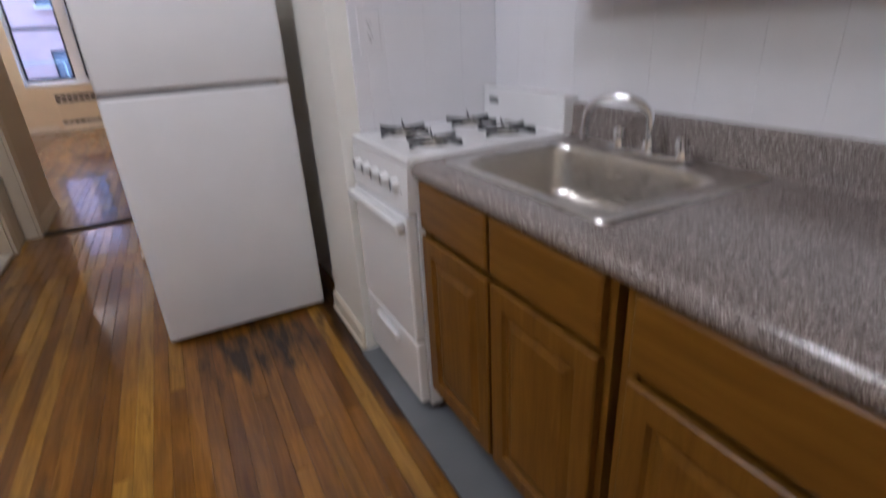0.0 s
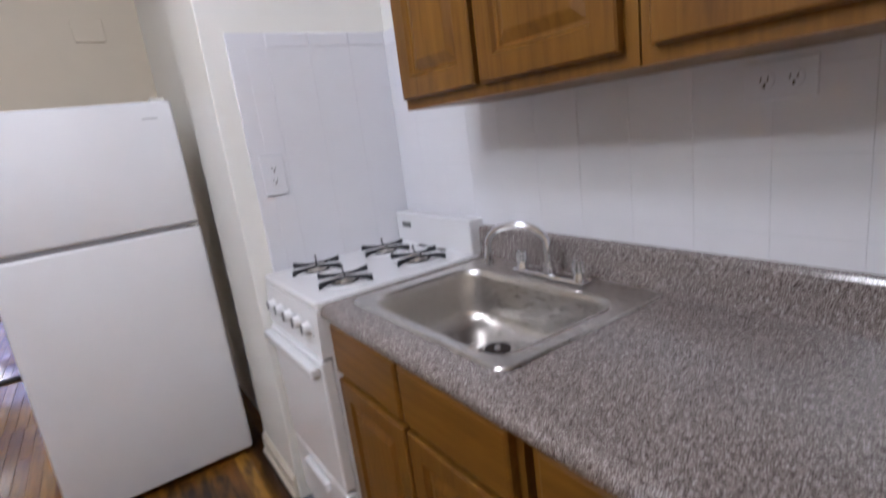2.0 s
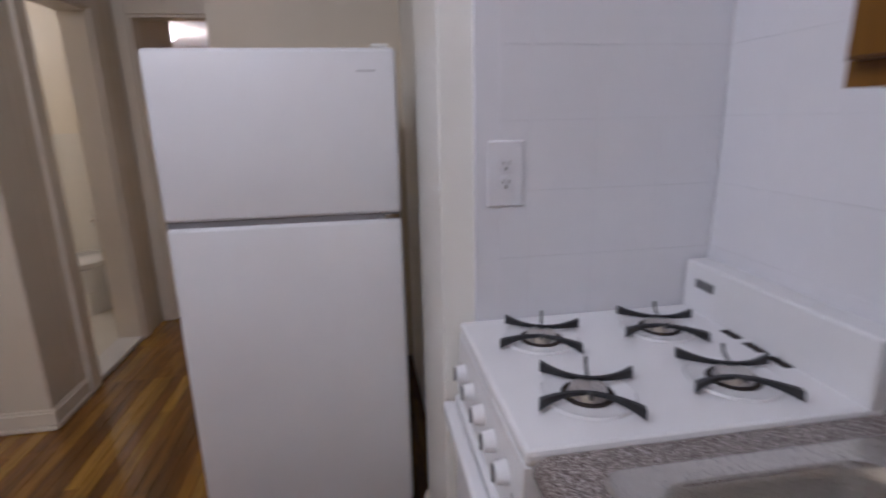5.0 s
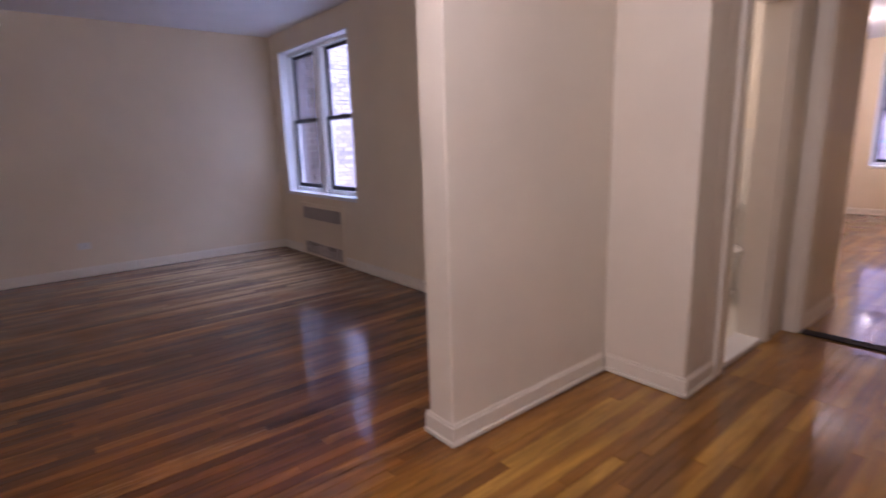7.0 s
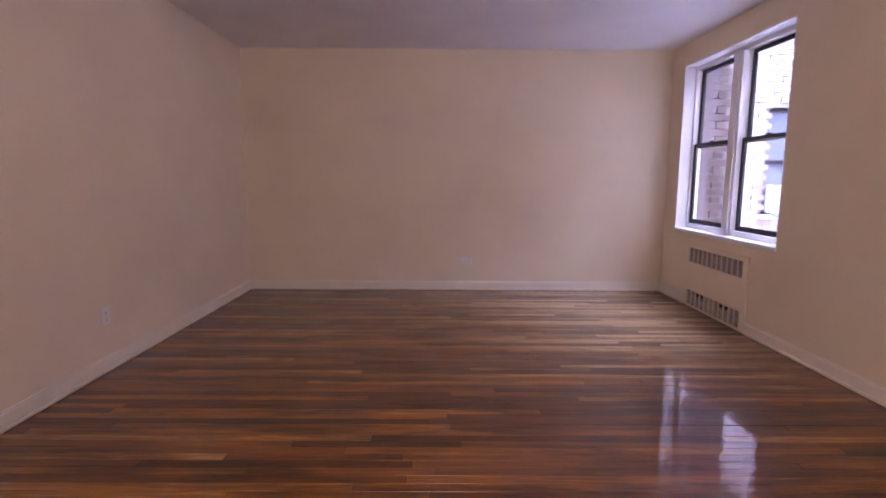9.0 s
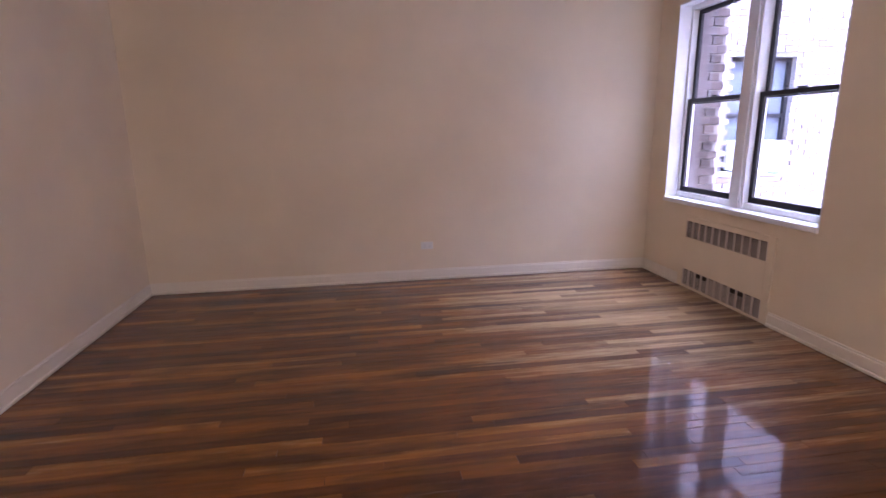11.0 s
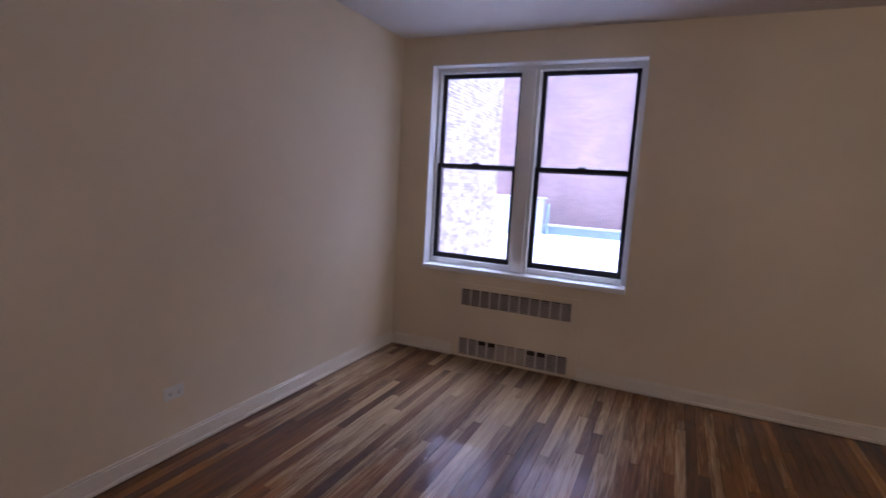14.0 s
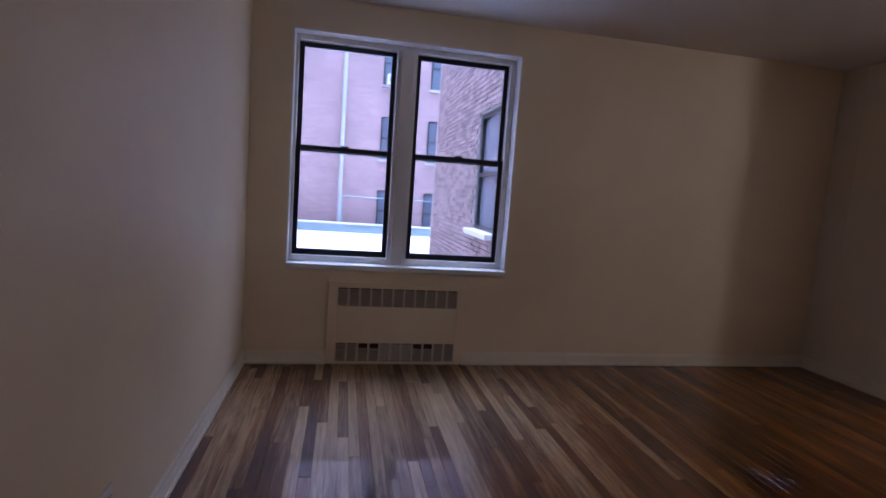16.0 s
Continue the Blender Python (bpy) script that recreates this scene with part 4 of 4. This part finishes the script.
# vent high on the pier, and a blank cover plate above the refrigerator
vt = thing("wall_vent", (0.49, 0.715, 2.08), "white louvred exhaust vent high on the kitchen wall", "vent")
part("frame", boxes((-0.010, -0.118, -0.110, 0, -0.085, 0.110), (-0.010, 0.085, -0.110, 0, 0.118, 0.110), (-0.010, -0.085, -0.110, 0, 0.085, -0.085), (-0.010, -0.085, 0.085, 0, 0.085, 0.110), bevel=0.002), KITPAINT, vt)
# near-black sheet for the shade behind the louvres
part("backing", B(-0.003, -0.085, -0.085, -0.001, 0.085, 0.085), DARK, vt)
for k in range(13):
    part("slat", B(-0.009, -0.085, -0.080 + k * 0.0125, -0.004, 0.085, -0.0735 + k * 0.0125), KITPAINT, vt)
cp = thing("cover_plate", (2.22, 1.36, 2.10), "painted-over blank cover plate on the alcove wall", "cover plate")
part("plate", B(-0.012, -0.075, -0.06, 0, 0.075, 0.06, bevel=0.004), HALL, cp)
part("lower_lip", B(-0.016, -0.070, -0.064, 0, 0.070, -0.060), HALL, cp)

struct("floor_linoleum", B(-2.0, 0.50, -0.02, 0.49, 1.197, 0.006), LINO, "worn grey linoleum strip under cabinets and stove", "floor")


# ---- ceiling lamps ----
def ceiling_lamp(place, label):
    c = thing("ceiling_lamp", (place[0], place[1], H), label, "ceiling lamp", "ceiling lamps")
    part("base", cyl(bmesh.new(), (0, 0, -0.03), 0.075, 0.075, 0.03, 28), BRASS, c, "brass base", True)
    bm = bmesh.new()
    loft(bm, [[(r * math.cos(a), r * math.sin(a), z) for a in (2 * math.pi * k / 28 for k in range(28))] for r, z in ((0.07, -0.03), (0.115, -0.05), (0.125, -0.08), (0.105, -0.115), (0.06, -0.138), (0.015, -0.145))])
    sh = part("shade", bm, OPAL, c, "glowing opal glass shade", True)
    sh.visible_shadow = False


for lp in (FOYER_LAMP, KITCHEN_LAMP, BED_LAMP, BATH_LAMP):
    ceiling_lamp(lp, "opal glass ceiling lamp with a brass base")

# ---- bathroom ----
wt1 = thing("toilet", (3.45, 3.42, 0.0), "white china toilet with a chrome flush valve", "toilet")


def oval(cx, rx, ry, z, n=28):
    return [(cx + rx * math.cos(2 * math.pi * k / n), ry * math.sin(2 * math.pi * k / n), z) for k in range(n)]


part("bowl", loft(bmesh.new(), [oval(0.08, 0.20, 0.11, 0.0), oval(0.08, 0.19, 0.10, 0.04), oval(0.08, 0.16, 0.09, 0.18), oval(0.02, 0.22, 0.16, 0.32), oval(0.0, 0.25, 0.18, 0.385), oval(0.0, 0.24, 0.17, 0.395)], True, True), CHINA, wt1, smooth=True)
part("seat", loft(bmesh.new(), [oval(0.0, 0.255, 0.185, 0.397), oval(0.0, 0.255, 0.185, 0.425), oval(0.0, 0.24, 0.17, 0.435)], True, True), CHINA, wt1, "white closed seat", True)
part("flush_pipe", tube(bmesh.new(), [(0.30, 0, 0.36), (0.31, 0, 0.45), (0.31, 0, 0.70), (0.375, 0, 0.72)], 0.018), CHROME, wt1, smooth=True)
part("flush_handle", tube(bmesh.new(), [(0.31, 0, 0.66), (0.22, 0.0, 0.67)], 0.01), CHROME, wt1, smooth=True)
part("flush_valve", cyl(bmesh.new(), (0.31, 0, 0.62), 0.032, 0.028, 0.13, 18), CHROME, wt1, smooth=True)
struct("bath_tiles", boxes((3.815, 2.98, 0.0, 3.83, 5.3, 1.30), (3.808, 2.98, 1.30, 3.83, 5.3, 1.33), (2.3, 5.285, 0.0, 3.815, 5.3, 1.30)), BTILE, "cream glazed bathroom wall tile", "wall")
struct("floor_bath", B(2.0, 2.98, -0.02, 3.83, 5.3, 0.012), BTILE, "cream tiled bathroom floor", "floor")
struct("wall_bath_upper", boxes((3.822, 2.98, 1.33, 3.83, 5.3, H)), BATHP, "warm cream painted bathroom wall", "wall")

# ---- tiles on the kitchen walls ----
TS = 0.152
tile_back = struct("tile_bed_back", B(-2.0, 0.500, 0.90, 0.49, 0.5134, 1.72), GROUT, "painted tile wall above the worktop", "wall")
tile_side = struct("tile_bed_side", B(0.4766, 0.5134, 0.70, 0.49, 1.095, 1.72), GROUT, "painted tile wall beside the stove", "wall")
tb = mesh_of("tile", B(-TS + 0.0003, 0, 0.0003, -0.0003, 0.0045, TS - 0.0003, bevel=0.0006, seg=1), TILE)
ts = mesh_of("tile", B(-0.0045, 0.0003, 0.0003, 0, TS - 0.0003, TS - 0.0003, bevel=0.0006, seg=1), TILE)
cap = mesh_of("tile", B(-0.0065, 0.0012, 0.0012, 0, TS - 0.0012, 0.048, bevel=0.003, seg=1), TILE)
narrow = mesh_of("tile", B(-0.0045, 0.0004, 0.0004, 0, 0.0695, TS - 0.0004, bevel=0.0006, seg=1), TILE)
for i in range(16):
    for j in range(5):
        o = new("tile", tb)
        o.parent = tile_back
        o.location = (0.478 - i * TS, 0.510 + random.uniform(0, 0.0005), 0.912 + j * TS)
for j in range(6):
    for i in range(4):
        o = new("tile", ts if i < 3 else narrow)
        o.parent = tile_side
        o.location = (0.480 - random.uniform(0, 0.0005), 0.5705 + i * TS - 0.057 + 0.002, 0.76 + j * TS)
for i in range(3):
    o = new("tile", cap)
    o.parent = tile_side
    o.location = (0.480, 0.5155 + i * TS, 0.76 + 6 * TS)

# ---- floor boards ----
floor = thing("floor", (0, 0, 0), "narrow glossy varnished oak strip floor, reddish brown", "floor")
floor["kind"] = "structure"
PLK = {n: mesh_of("plank", B(0.0003, 0.0003, -0.02, n - 0.0003, w - 0.0003, 0.0, bevel=0.0006, seg=1), PLANK) for n, w in ((0.8, 0.057), (1.2, 0.057), (1.7, 0.057), (2.3, 0.057))}
joined = []
rng = random.Random(7)
made = 0


def rows(x0, x1, y0, y1, parts):
    global made
    y = y0
    while y < y1 - 0.004:
        w = min(0.057, y1 - y)
        x = x0 - rng.uniform(0, 0.9)
        while x < x1:
            n = rng.choice((0.8, 1.2, 1.7, 2.3))
            a, b = max(x, x0), min(x + n, x1)
            dz = rng.uniform(-0.0006, 0.0)
            whole = b - a > n - 1e-6 and w > 0.0569
            if parts(a, y) and whole and made < 300:
                o = new("plank", PLK[n])
                o.parent = floor
                o.location = (a, y, dz)
                o.rotation_euler = (rng.uniform(-0.005, 0.005), rng.uniform(-0.0006, 0.0006), 0)
                made += 1
            elif b - a > 0.004:
                joined.append((a, b, y, y + w, dz))
            x += n
        y += w


rows(-2.0, 2.22, 1.197, 3.29, lambda x, y: x < 1.6)
rows(2.22, 3.15, 2.04, 2.83, lambda x, y: False)
rows(0.49, 2.22, 1.10, 1.197, lambda x, y: False)
rows(-1.29, 0.65, 3.29, YN, lambda x, y: True)
rows(XL, XR, YN, YF, lambda x, y: 4.2 < y and x > -2.0)
rows(3.15, 9.4, 0.5, 4.5, lambda x, y: False)
verts, faces = [], []
for a, b, c, d, z in joined:
    k = len(verts)
    g, e = 0.0003, 0.0010
    verts += [(a + g, c + g, z - 0.018), (b - g, c + g, z - 0.018), (b - g, d - g, z - 0.018), (a + g, d - g, z - 0.018),
              (a + e, c + e, z), (b - e, c + e, z), (b - e, d - e, z), (a + e, d - e, z)]
    faces += [(k + 4, k + 5, k + 6, k + 7), (k, k + 1, k + 5, k + 4), (k + 1, k + 2, k + 6, k + 5), (k + 2, k + 3, k + 7, k + 6), (k + 3, k, k + 4, k + 7)]
pm = bpy.data.meshes.new("planks")
pm.from_pydata(verts, [], faces)
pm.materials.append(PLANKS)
po = new("planks", pm)
po.parent = floor
po["kind"] = "stuff"
